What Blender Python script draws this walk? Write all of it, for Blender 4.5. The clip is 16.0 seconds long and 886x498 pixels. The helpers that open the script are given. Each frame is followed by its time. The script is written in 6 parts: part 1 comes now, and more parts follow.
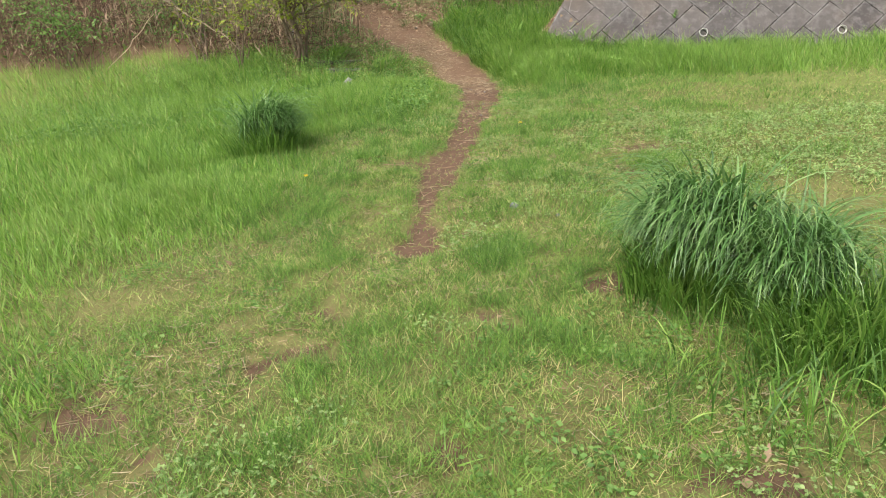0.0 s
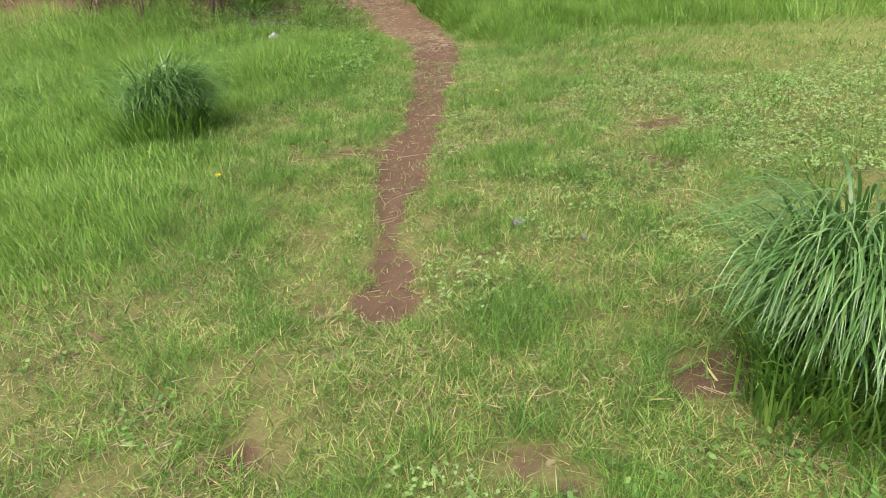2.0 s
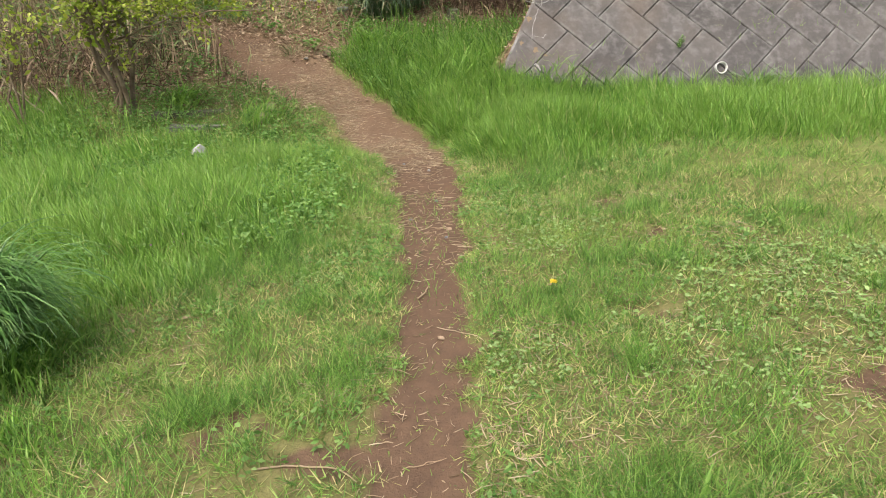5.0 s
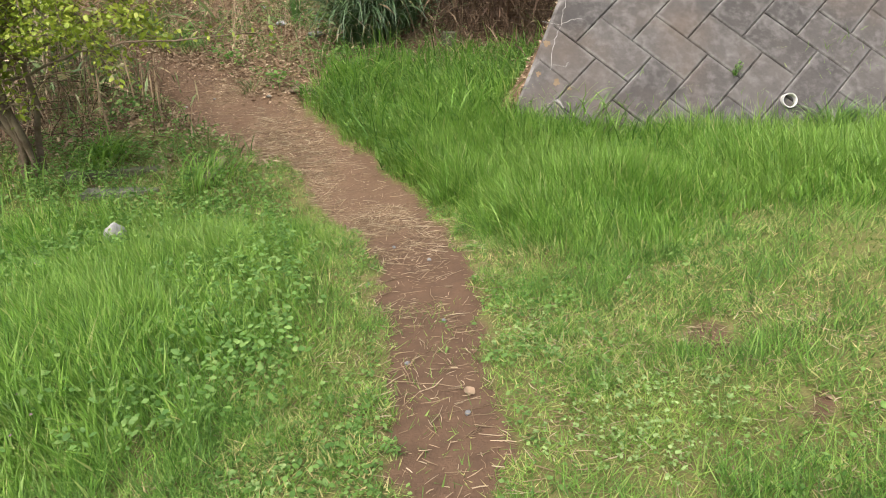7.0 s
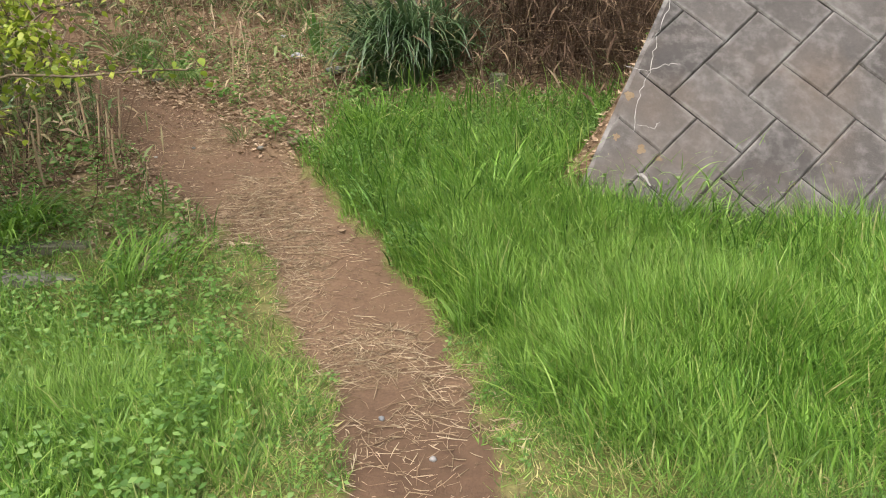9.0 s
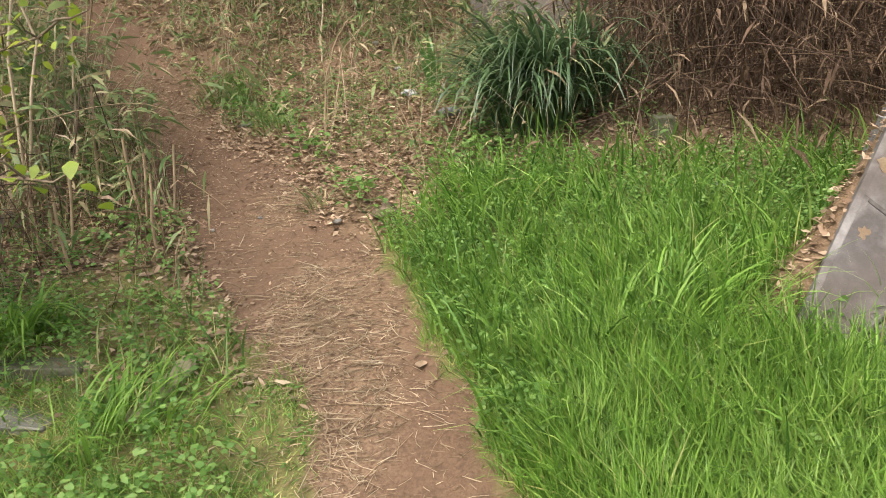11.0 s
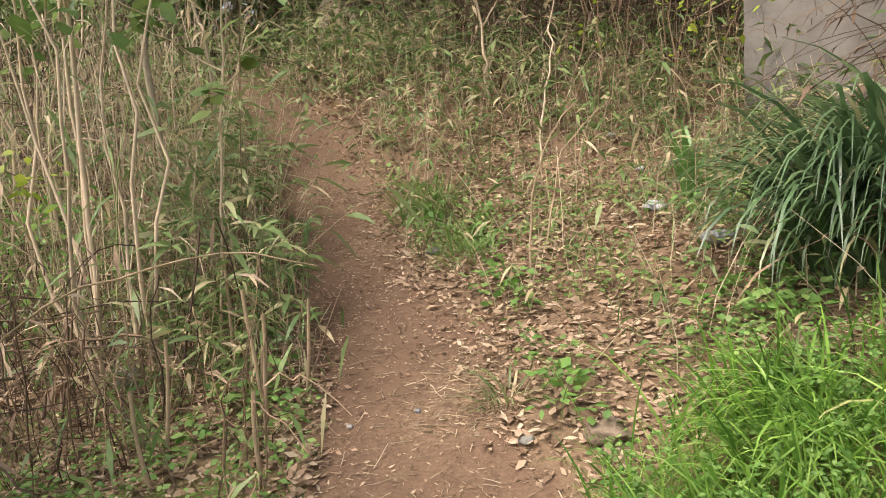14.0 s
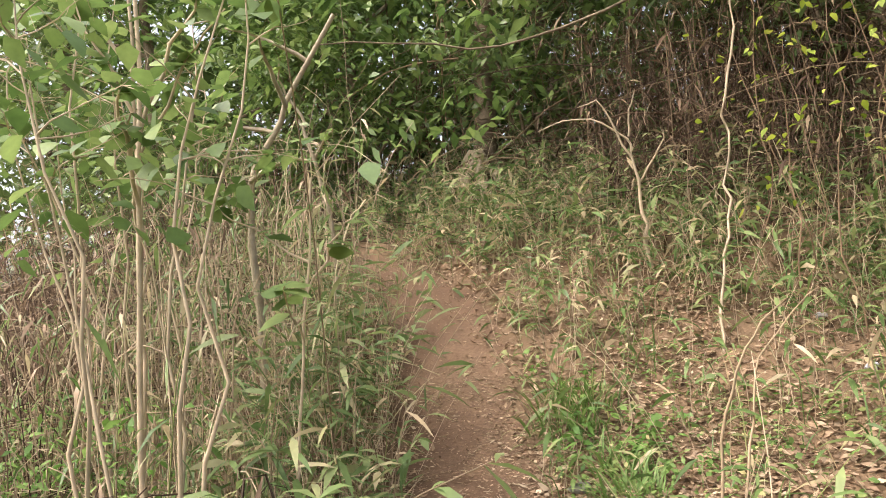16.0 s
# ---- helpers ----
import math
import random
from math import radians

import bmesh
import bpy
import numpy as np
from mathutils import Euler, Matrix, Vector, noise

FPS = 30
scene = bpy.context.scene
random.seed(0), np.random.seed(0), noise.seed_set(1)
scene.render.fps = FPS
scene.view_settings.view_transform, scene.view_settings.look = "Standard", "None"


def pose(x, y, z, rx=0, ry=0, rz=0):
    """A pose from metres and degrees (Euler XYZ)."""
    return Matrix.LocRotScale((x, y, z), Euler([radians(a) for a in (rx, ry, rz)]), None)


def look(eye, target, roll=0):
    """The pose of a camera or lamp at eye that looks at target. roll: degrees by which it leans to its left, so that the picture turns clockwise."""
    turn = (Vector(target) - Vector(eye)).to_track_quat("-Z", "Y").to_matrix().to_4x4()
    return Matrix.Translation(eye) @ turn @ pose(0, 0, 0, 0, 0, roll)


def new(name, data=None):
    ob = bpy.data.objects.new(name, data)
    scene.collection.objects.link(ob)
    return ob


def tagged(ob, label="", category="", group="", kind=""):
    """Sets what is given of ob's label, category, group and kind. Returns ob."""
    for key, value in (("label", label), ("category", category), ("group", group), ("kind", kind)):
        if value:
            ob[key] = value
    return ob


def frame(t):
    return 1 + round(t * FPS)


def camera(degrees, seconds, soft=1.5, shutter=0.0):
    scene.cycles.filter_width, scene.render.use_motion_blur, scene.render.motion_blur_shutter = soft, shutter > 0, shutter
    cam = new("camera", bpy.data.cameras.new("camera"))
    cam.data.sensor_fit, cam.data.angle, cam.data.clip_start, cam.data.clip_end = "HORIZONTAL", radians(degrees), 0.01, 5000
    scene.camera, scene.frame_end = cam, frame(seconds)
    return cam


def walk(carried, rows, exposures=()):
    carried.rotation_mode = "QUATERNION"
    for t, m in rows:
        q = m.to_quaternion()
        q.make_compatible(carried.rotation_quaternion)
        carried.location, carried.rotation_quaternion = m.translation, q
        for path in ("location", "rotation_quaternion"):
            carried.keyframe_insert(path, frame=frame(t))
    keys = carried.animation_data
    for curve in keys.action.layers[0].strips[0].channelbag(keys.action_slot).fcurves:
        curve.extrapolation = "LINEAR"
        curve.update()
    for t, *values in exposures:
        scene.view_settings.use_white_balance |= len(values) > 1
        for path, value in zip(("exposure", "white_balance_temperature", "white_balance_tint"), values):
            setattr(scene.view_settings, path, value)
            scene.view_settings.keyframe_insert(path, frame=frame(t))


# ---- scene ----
cam = camera(64.3, 16.0, soft=1.0)
PATH = [
    (0, (0.079, 0.174, 1.257), (0.04, 2.033, 0.521), -1.8),
    (0.5, (0.078, 0.525, 1.233), (0.119, 2.381, 0.488), -2.2),
    (1, (0.032, 0.794, 1.198), (0.14, 2.64, 0.435), -2.7),
    (1.5, (-0.09, 1.078, 1.188), (0.032, 2.908, 0.391), -2.2),
    (2, (-0.076, 1.393, 1.131), (0.055, 3.193, 0.268), -1.6),
    (2.5, (-0.066, 1.705, 1.118), (0.056, 3.49, 0.224), -1.4),
    (3, (-0.138, 2.018, 1.131), (-0.027, 3.811, 0.254), -0.7),
    (3.5, (-0.134, 2.374, 1.116), (0.032, 4.194, 0.305), -0.9),
    (4, (-0.13, 2.731, 1.148), (0.093, 4.581, 0.42), -1.5),
    (4.2, (-0.163, 2.869, 1.155), (0.074, 4.728, 0.458), -1.4),
    (6.3, (-0.042, 4.325, 1.145), (0.252, 6.17, 0.433), -1.1),
    (6.5, (-0.023, 4.455, 1.139), (0.273, 6.305, 0.439), -1.4),
    (7, (-0.013, 4.847, 1.141), (0.289, 6.713, 0.487), -1.7),
    (7.5, (0.092, 5.227, 1.126), (0.422, 7.099, 0.508), -1.4),
    (8, (0.163, 5.576, 1.124), (0.477, 7.463, 0.54), -1.1),
    (8.5, (0.214, 5.906, 1.143), (0.454, 7.812, 0.583), -0.3),
    (8.7, (0.243, 6.038, 1.116), (0.458, 7.945, 0.554), -0.0),
    (10.8, (0.479, 7.342, 1.206), (0.285, 9.264, 0.685), -1.1),
    (11, (0.453, 7.465, 1.207), (0.212, 9.383, 0.696), -1.2),
    (11.5, (0.422, 7.747, 1.216), (0.069, 9.652, 0.719), -1.3),
    (12, (0.445, 8.052, 1.244), (0.032, 9.947, 0.756), -1.5),
    (12.5, (0.373, 8.258, 1.229), (-0.132, 10.138, 0.767), -2.0),
    (13, (0.319, 8.443, 1.248), (-0.294, 10.3, 0.829), -2.1),
    (13.5, (0.324, 8.649, 1.287), (-0.432, 10.47, 0.951), -2.6),
    (14.5, (0.144, 8.949, 1.353), (-0.861, 10.667, 1.156), -4.1),
    (15, (0.115, 9.226, 1.416), (-0.978, 10.898, 1.313), -4.3),
    (15.5, (0.011, 9.394, 1.469), (-1.175, 11.004, 1.484), -4.7),
    (16, (-0.04, 9.529, 1.55), (-1.295, 11.079, 1.701), -3.9),
]
walk(cam, [(t, look(eye, target, roll)) for t, eye, target, roll in PATH], exposures=[(0, 1.16, 6500, 10), (8.5, 1.16, 6500, 10), (13, 1.46, 6700, 14), (15, 1.60, 6750, 15), (16, 1.78, 6750, 15)])

# ---- light ----
SUN_EL, SUN_AZ = 58, 215
world = bpy.data.worlds.new("overcast_sky")
scene.world = world
world.use_nodes = True
wn = world.node_tree.nodes
sky = wn.new("ShaderNodeTexSky")
sky.sky_type, sky.sun_disc = "NISHITA", False
sky.sun_elevation, sky.sun_rotation = radians(SUN_EL), radians(SUN_AZ)
sky.air_density, sky.dust_density, sky.ozone_density = 1.0, 6.0, 0.6
wn["Background"].inputs["Strength"].default_value = 0.15
grey = wn.new("ShaderNodeHueSaturation")    # cloud takes most of the blue out of the sky
grey.inputs["Saturation"].default_value = 0.6
world.node_tree.links.new(sky.outputs[0], grey.inputs["Color"])
world.node_tree.links.new(grey.outputs[0], wn["Background"].inputs["Color"])
sun = new("sun", bpy.data.lights.new("sun", "SUN"))
sun.data.energy, sun.data.angle, sun.data.color = 1.0, radians(60), (1.0, 0.96, 0.9)
se, sa = radians(SUN_EL), radians(SUN_AZ)
SUN_DIR = Vector((math.sin(sa) * math.cos(se), math.cos(sa) * math.cos(se), math.sin(se)))
sun.matrix_world = look(SUN_DIR * 60, (0, 0, 0))
rng = np.random.default_rng(7)


# ---- materials ----
def nodes_of(name):
    m = bpy.data.materials.new(name)
    m.use_nodes = True
    return m, m.node_tree.nodes, m.node_tree.links, m.node_tree.nodes["Principled BSDF"]


def ramp(nd, stops):
    r = nd.new("ShaderNodeValToRGB")
    e = r.color_ramp.elements
    while len(e) < len(stops):
        e.new(0.5)
    for k, (p, c) in zip(e, stops):
        k.position, k.color = p, (*c, 1)
    return r


def noise_node(nd, ln, scale, detail=4.0, rough=0.6, coord=None):
    n = nd.new("ShaderNodeTexNoise")
    n.inputs["Scale"].default_value, n.inputs["Detail"].default_value, n.inputs["Roughness"].default_value = scale, detail, rough
    c = coord or nd.new("ShaderNodeTexCoord").outputs["Object"]
    ln.new(c, n.inputs["Vector"])
    return n


def mixc(nd, ln, fac, a, b, mode="MIX"):
    m = nd.new("ShaderNodeMix")
    m.data_type, m.blend_type = "RGBA", mode
    for sock, v in ((m.inputs[0], fac), (m.inputs[6], a), (m.inputs[7], b)):
        if isinstance(v, (int, float)):
            sock.default_value = v
        elif isinstance(v, tuple):
            sock.default_value = (*v, 1)
        else:
            ln.new(v, sock)
    return m.outputs[2]


def leaf_mat(name, stops, rough=0.5, through_light=0.3, patch=None, patch_scale=1.2, spec=0.4):
    """Leaf or blade: the colour varies from piece to piece and in patches; light comes through it."""
    m, nd, ln, bs = nodes_of(name)
    geo = nd.new("ShaderNodeNewGeometry")
    r = ramp(nd, stops)
    ln.new(geo.outputs["Random Per Island"], r.inputs[0])
    col = r.outputs[0]
    if patch:
        n = noise_node(nd, ln, patch_scale, 3)
        pr = ramp(nd, [(0.42, (0, 0, 0)), (0.66, (1, 1, 1))])
        ln.new(n.outputs[0], pr.inputs[0])
        col = mixc(nd, ln, pr.outputs[0], col, mixc(nd, ln, 0.6, col, patch))
    mottle = noise_node(nd, ln, 9, 3, 0.65)
    mr = ramp(nd, [(0.32, (0.70, 0.72, 0.66)), (0.68, (1.27, 1.23, 1.18))])
    ln.new(mottle.outputs[0], mr.inputs[0])
    col = mixc(nd, ln, 0.8, col, mr.outputs[0], "MULTIPLY")
    streak = noise_node(nd, ln, 60, 2)
    col = mixc(nd, ln, 0.35, col, mixc(nd, ln, streak.outputs[0], (0.55, 0.55, 0.5), (1.35, 1.35, 1.3)), "MULTIPLY")
    ln.new(col, bs.inputs["Base Color"])
    bs.inputs["Roughness"].default_value = rough
    bs.inputs["Specular IOR Level"].default_value = spec
    tr = nd.new("ShaderNodeBsdfTranslucent")
    ln.new(col, tr.inputs["Color"])
    mx = nd.new("ShaderNodeMixShader")
    mx.inputs[0].default_value = through_light
    ln.new(bs.outputs[0], mx.inputs[1])
    ln.new(tr.outputs[0], mx.inputs[2])
    ln.new(mx.outputs[0], nd["Material Output"].inputs["Surface"])
    return m


def rough_mat(name, a, b, scale=8.0, fine=60.0, rough=0.85, bump=0.3, c=None, spec=0.3, dist=0.01):
    """A matt natural or cast surface: two colours mixed at two scales, with relief."""
    m, nd, ln, bs = nodes_of(name)
    n1, n2 = noise_node(nd, ln, scale, 5), noise_node(nd, ln, fine, 4)
    r1 = ramp(nd, [(0.35, (0, 0, 0)), (0.65, (1, 1, 1))])
    ln.new(n1.outputs[0], r1.inputs[0])
    col = mixc(nd, ln, r1.outputs[0], a, b)
    if c:
        r2 = ramp(nd, [(0.55, (0, 0, 0)), (0.7, (1, 1, 1))])
        ln.new(n2.outputs[0], r2.inputs[0])
        col = mixc(nd, ln, r2.outputs[0], col, c)
    else:
        col = mixc(nd, ln, 0.4, col, mixc(nd, ln, n2.outputs[0], (0.5, 0.5, 0.5), (1.4, 1.4, 1.4)), "MULTIPLY")
    ln.new(col, bs.inputs["Base Color"])
    bp = nd.new("ShaderNodeBump")
    bp.inputs["Strength"].default_value, bp.inputs["Distance"].default_value = bump, dist
    ln.new(n2.outputs[0], bp.inputs["Height"])
    ln.new(bp.outputs[0], bs.inputs["Normal"])
    bs.inputs["Roughness"].default_value, bs.inputs["Specular IOR Level"].default_value = rough, spec
    return m


def ground_mat():
    m, nd, ln, bs = nodes_of("earth_and_thatch")
    at = nd.new("ShaderNodeAttribute")
    at.attribute_name = "zone"
    sep = nd.new("ShaderNodeSeparateColor")
    ln.new(at.outputs["Color"], sep.inputs[0])
    big, mid, fine = noise_node(nd, ln, 1.6, 4), noise_node(nd, ln, 14, 5), noise_node(nd, ln, 110, 4, 0.7)
    soil = mixc(nd, ln, mid.outputs[0], (0.060, 0.037, 0.025), (0.156, 0.098, 0.061))
    soil = mixc(nd, ln, 0.55, soil, mixc(nd, ln, fine.outputs[0], (0.45, 0.45, 0.45), (1.5, 1.45, 1.4)), "MULTIPLY")
    chips = noise_node(nd, ln, 75, 3, 0.7)
    cr = ramp(nd, [(0.40, (0, 0, 0)), (0.60, (1, 1, 1))])
    ln.new(chips.outputs[0], cr.inputs[0])
    cf = mixc(nd, ln, sep.outputs[2], (0, 0, 0), cr.outputs[0])
    soil = mixc(nd, ln, cf, soil, (0.25, 0.172, 0.105))
    thatch = mixc(nd, ln, mid.outputs[0], (0.070, 0.056, 0.028), (0.20, 0.155, 0.082))
    meadow = mixc(nd, ln, mid.outputs[0], (0.085, 0.110, 0.030), (0.20, 0.215, 0.075))
    thatch = mixc(nd, ln, at.outputs["Alpha"], thatch, meadow)
    thatch = mixc(nd, ln, 0.8, thatch, mixc(nd, ln, fine.outputs[0], (0.15, 0.18, 0.14), (1.9, 1.85, 1.65)), "MULTIPLY")
    litter = mixc(nd, ln, mid.outputs[0], (0.09, 0.060, 0.036), (0.22, 0.155, 0.095))
    litter = mixc(nd, ln, 0.6, litter, mixc(nd, ln, fine.outputs[0], (0.35, 0.35, 0.35), (1.6, 1.5, 1.45)), "MULTIPLY")
    col = mixc(nd, ln, sep.outputs[1], thatch, litter)
    jag = nd.new("ShaderNodeMath")
    jag.operation = "MULTIPLY_ADD"
    ln.new(mid.outputs[0], jag.inputs[0])
    jag.inputs[1].default_value = 0.7
    ln.new(sep.outputs[0], jag.inputs[2])
    edge = ramp(nd, [(0.66, (0, 0, 0)), (0.92, (1, 1, 1))])
    ln.new(jag.outputs[0], edge.inputs[0])
    col = mixc(nd, ln, edge.outputs[0], col, soil)
    ln.new(col, bs.inputs["Base Color"])
    bp = nd.new("ShaderNodeBump")
    bp.inputs["Strength"].default_value, bp.inputs["Distance"].default_value = 0.6, 0.012
    ln.new(fine.outputs[0], bp.inputs["Height"])
    ln.new(bp.outputs[0], bs.inputs["Normal"])
    bs.inputs["Roughness"].default_value, bs.inputs["Specular IOR Level"].default_value = 0.95, 0.15
    return m


def block_mat():
    m, nd, ln, bs = nodes_of("weathered_concrete")
    oi = nd.new("ShaderNodeObjectInfo")
    tc = nd.new("ShaderNodeNewGeometry")
    big, mid, fine = (noise_node(nd, ln, s, 5, 0.65, tc.outputs["Position"]) for s in (2.2, 11, 130))
    col = mixc(nd, ln, big.outputs[0], (0.024, 0.0212, 0.0194), (0.104, 0.094, 0.087))
    tone = ramp(nd, [(0.0, (0.70, 0.69, 0.69)), (1.0, (1.24, 1.22, 1.20))])
    ln.new(oi.outputs["Random"], tone.inputs[0])
    col = mixc(nd, ln, 1.0, col, tone.outputs[0], "MULTIPLY")
    pale = ramp(nd, [(0.46, (0, 0, 0)), (0.78, (0.8, 0.8, 0.8))])
    ln.new(mid.outputs[0], pale.inputs[0])
    col = mixc(nd, ln, pale.outputs[0], col, (0.165, 0.155, 0.145))
    stretch = nd.new("ShaderNodeMapping")
    stretch.inputs["Scale"].default_value = (9, 1, 0.9)
    ln.new(tc.outputs["Position"], stretch.inputs[0])
    runs = noise_node(nd, ln, 1.0, 3, 0.6, stretch.outputs[0])
    rr = ramp(nd, [(0.5, (0, 0, 0)), (0.72, (1, 1, 1))])
    ln.new(runs.outputs[0], rr.inputs[0])
    col = mixc(nd, ln, mixc(nd, ln, 0.45, (0, 0, 0), rr.outputs[0]), col, (0.055, 0.05, 0.048))
    # rubbed, lime-pale block edges
    ob = nd.new("ShaderNodeTexCoord")
    ax = nd.new("ShaderNodeVectorMath")
    ax.operation = "ABSOLUTE"
    ln.new(ob.outputs["Object"], ax.inputs[0])
    sx = nd.new("ShaderNodeSeparateXYZ")
    ln.new(ax.outputs[0], sx.inputs[0])
    rims = []
    for i, half in ((0, 0.2375), (1, 0.145)):
        e = nd.new("ShaderNodeMapRange")
        e.inputs["From Min"].default_value, e.inputs["From Max"].default_value = half - 0.030, half - 0.004
        ln.new(sx.outputs[i], e.inputs["Value"])
        rims.append(e)
    top = nd.new("ShaderNodeMath")
    top.operation = "MAXIMUM"
    ln.new(rims[0].outputs[0], top.inputs[0])
    ln.new(rims[1].outputs[0], top.inputs[1])
    wear = noise_node(nd, ln, 7, 4, 0.7, tc.outputs["Position"])
    wr = ramp(nd, [(0.42, (0, 0, 0)), (0.66, (1, 1, 1))])
    ln.new(wear.outputs[0], wr.inputs[0])
    rim = mixc(nd, ln, 1.0, wr.outputs[0], top.outputs[0], "MULTIPLY")
    rim = mixc(nd, ln, 1.0, rim, (0.8, 0.8, 0.8), "MULTIPLY")
    col = mixc(nd, ln, rim, col, (0.22, 0.21, 0.198))
    rust = noise_node(nd, ln, 1.3, 3, 0.6, tc.outputs["Position"])
    rs = ramp(nd, [(0.50, (0, 0, 0)), (0.72, (0.55, 0.55, 0.55))])
    ln.new(rust.outputs[0], rs.inputs[0])
    col = mixc(nd, ln, rs.outputs[0], col, (0.105, 0.078, 0.058))
    grime = noise_node(nd, ln, 34, 4, 0.7, tc.outputs["Position"])
    col = mixc(nd, ln, 0.55, col, mixc(nd, ln, grime.outputs[0], (0.45, 0.45, 0.45), (1.5, 1.49, 1.47)), "MULTIPLY")
    col = mixc(nd, ln, 0.3, col, mixc(nd, ln, fine.outputs[0], (0.5, 0.5, 0.5), (1.4, 1.4, 1.4)), "MULTIPLY")
    ln.new(col, bs.inputs["Base Color"])
    bp = nd.new("ShaderNodeBump")
    bp.inputs["Strength"].default_value, bp.inputs["Distance"].default_value = 0.35, 0.006
    ln.new(fine.outputs[0], bp.inputs["Height"])
    ln.new(bp.outputs[0], bs.inputs["Normal"])
    bs.inputs["Roughness"].default_value = 0.88
    return m


M_GROUND = ground_mat()
M_LAWN = leaf_mat("lawn_blades", [(0.0, (0.045, 0.105, 0.018)), (0.25, (0.10, 0.21, 0.035)), (0.55, (0.18, 0.32, 0.055)), (0.74, (0.29, 0.42, 0.11)), (0.83, (0.43, 0.40, 0.17)), (1.0, (0.62, 0.53, 0.28))], 0.55, 0.42, (0.21, 0.32, 0.06), 0.9)
M_TUFTED = leaf_mat("fine_tuft_blades", [(0.0, (0.05, 0.125, 0.02)), (0.5, (0.135, 0.28, 0.045)), (0.85, (0.23, 0.39, 0.075)), (1.0, (0.33, 0.48, 0.13))], 0.5, 0.42)
M_TALL = leaf_mat("tall_grass", [(0.0, (0.062, 0.155, 0.020)), (0.4, (0.15, 0.31, 0.042)), (0.8, (0.25, 0.42, 0.075)), (0.94, (0.33, 0.48, 0.12)), (1.0, (0.48, 0.46, 0.20))], 0.5, 0.45, (0.25, 0.39, 0.085), 0.8)
M_CLUMP = leaf_mat("clump_blades", [(0.0, (0.062, 0.15, 0.034)), (0.6, (0.112, 0.24, 0.058)), (1.0, (0.26, 0.40, 0.15))], 0.36, 0.34, spec=0.7)
M_SEDGE = leaf_mat("sedge_blades", [(0.0, (0.042, 0.082, 0.034)), (0.6, (0.08, 0.142, 0.060)), (0.93, (0.14, 0.21, 0.095)), (1.0, (0.40, 0.33, 0.19))], 0.36, 0.28, spec=0.6)
M_WEED = leaf_mat("weed_leaves", [(0.0, (0.08, 0.18, 0.035)), (0.6, (0.15, 0.28, 0.065)), (1.0, (0.24, 0.37, 0.11))], 0.6, 0.42)
M_CLOVER = leaf_mat("pale_weed_leaves", [(0.0, (0.17, 0.29, 0.085)), (1.0, (0.34, 0.46, 0.19))], 0.65, 0.4)
M_SASA = leaf_mat("green_bamboo_grass", [(0.0, (0.09, 0.15, 0.05)), (0.55, (0.16, 0.225, 0.085)), (0.8, (0.25, 0.30, 0.135)), (1.0, (0.46, 0.39, 0.25))], 0.42, 0.4)
M_BAMBOO = leaf_mat("bamboo_grass_leaves", [(0.0, (0.075, 0.135, 0.04)), (0.5, (0.14, 0.215, 0.07)), (0.74, (0.24, 0.30, 0.12)), (0.86, (0.34, 0.285, 0.17)), (1.0, (0.50, 0.40, 0.27))], 0.45, 0.38)
M_BROWN = leaf_mat("dead_leaves", [(0.0, (0.15, 0.10, 0.07)), (0.4, (0.235, 0.165, 0.118)), (0.8, (0.32, 0.235, 0.172)), (1.0, (0.46, 0.365, 0.28))], 0.8, 0.2, spec=0.2)
M_LITTER = leaf_mat("fallen_leaves", [(0.0, (0.14, 0.09, 0.058)), (0.35, (0.26, 0.183, 0.125)), (0.8, (0.36, 0.265, 0.188)), (1.0, (0.50, 0.40, 0.30))], 0.8, 0.15, spec=0.2)
M_STRAW = leaf_mat("dry_straw", [(0.0, (0.19, 0.132, 0.085)), (0.6, (0.34, 0.255, 0.172)), (1.0, (0.52, 0.435, 0.32))], 0.75, 0.1, spec=0.2)
M_CANE = leaf_mat("dry_canes", [(0.0, (0.22, 0.158, 0.11)), (0.5, (0.39, 0.30, 0.215)), (0.85, (0.51, 0.415, 0.305)), (1.0, (0.22, 0.26, 0.09))], 0.65, 0.0, spec=0.3)
M_DARKCANE = leaf_mat("dead_brush_stems", [(0.0, (0.07, 0.042, 0.028)), (0.6, (0.20, 0.135, 0.088)), (1.0, (0.42, 0.31, 0.21))], 0.8, 0.0, spec=0.2)
# darker copies of the dead stems and leaves: thicket shade put into their colour
M_SHADEBRUSH = leaf_mat("shaded_brush_stems", [(0.0, (0.045, 0.028, 0.02)), (0.75, (0.11, 0.072, 0.048)), (1.0, (0.24, 0.175, 0.115))], 0.8, 0.0, spec=0.2)
M_SHADELEAF = leaf_mat("shaded_dead_leaves", [(0.0, (0.06, 0.036, 0.024)), (0.75, (0.125, 0.082, 0.054)), (1.0, (0.27, 0.20, 0.135))], 0.8, 0.1, spec=0.2)
M_SPRING = leaf_mat("fresh_bush_leaves", [(0.0, (0.16, 0.22, 0.025)), (0.5, (0.26, 0.34, 0.04)), (1.0, (0.38, 0.42, 0.07))], 0.5, 0.45)
M_FOREST = leaf_mat("evergreen_leaves", [(0.0, (0.05, 0.085, 0.028)), (0.5, (0.11, 0.165, 0.055)), (0.9, (0.18, 0.25, 0.085)), (1.0, (0.22, 0.32, 0.08))], 0.4, 0.35, spec=0.5)
M_BROADLEAF = leaf_mat("shrub_leaves", [(0.0, (0.07, 0.13, 0.035)), (0.6, (0.14, 0.22, 0.065)), (1.0, (0.24, 0.32, 0.11))], 0.45, 0.4)
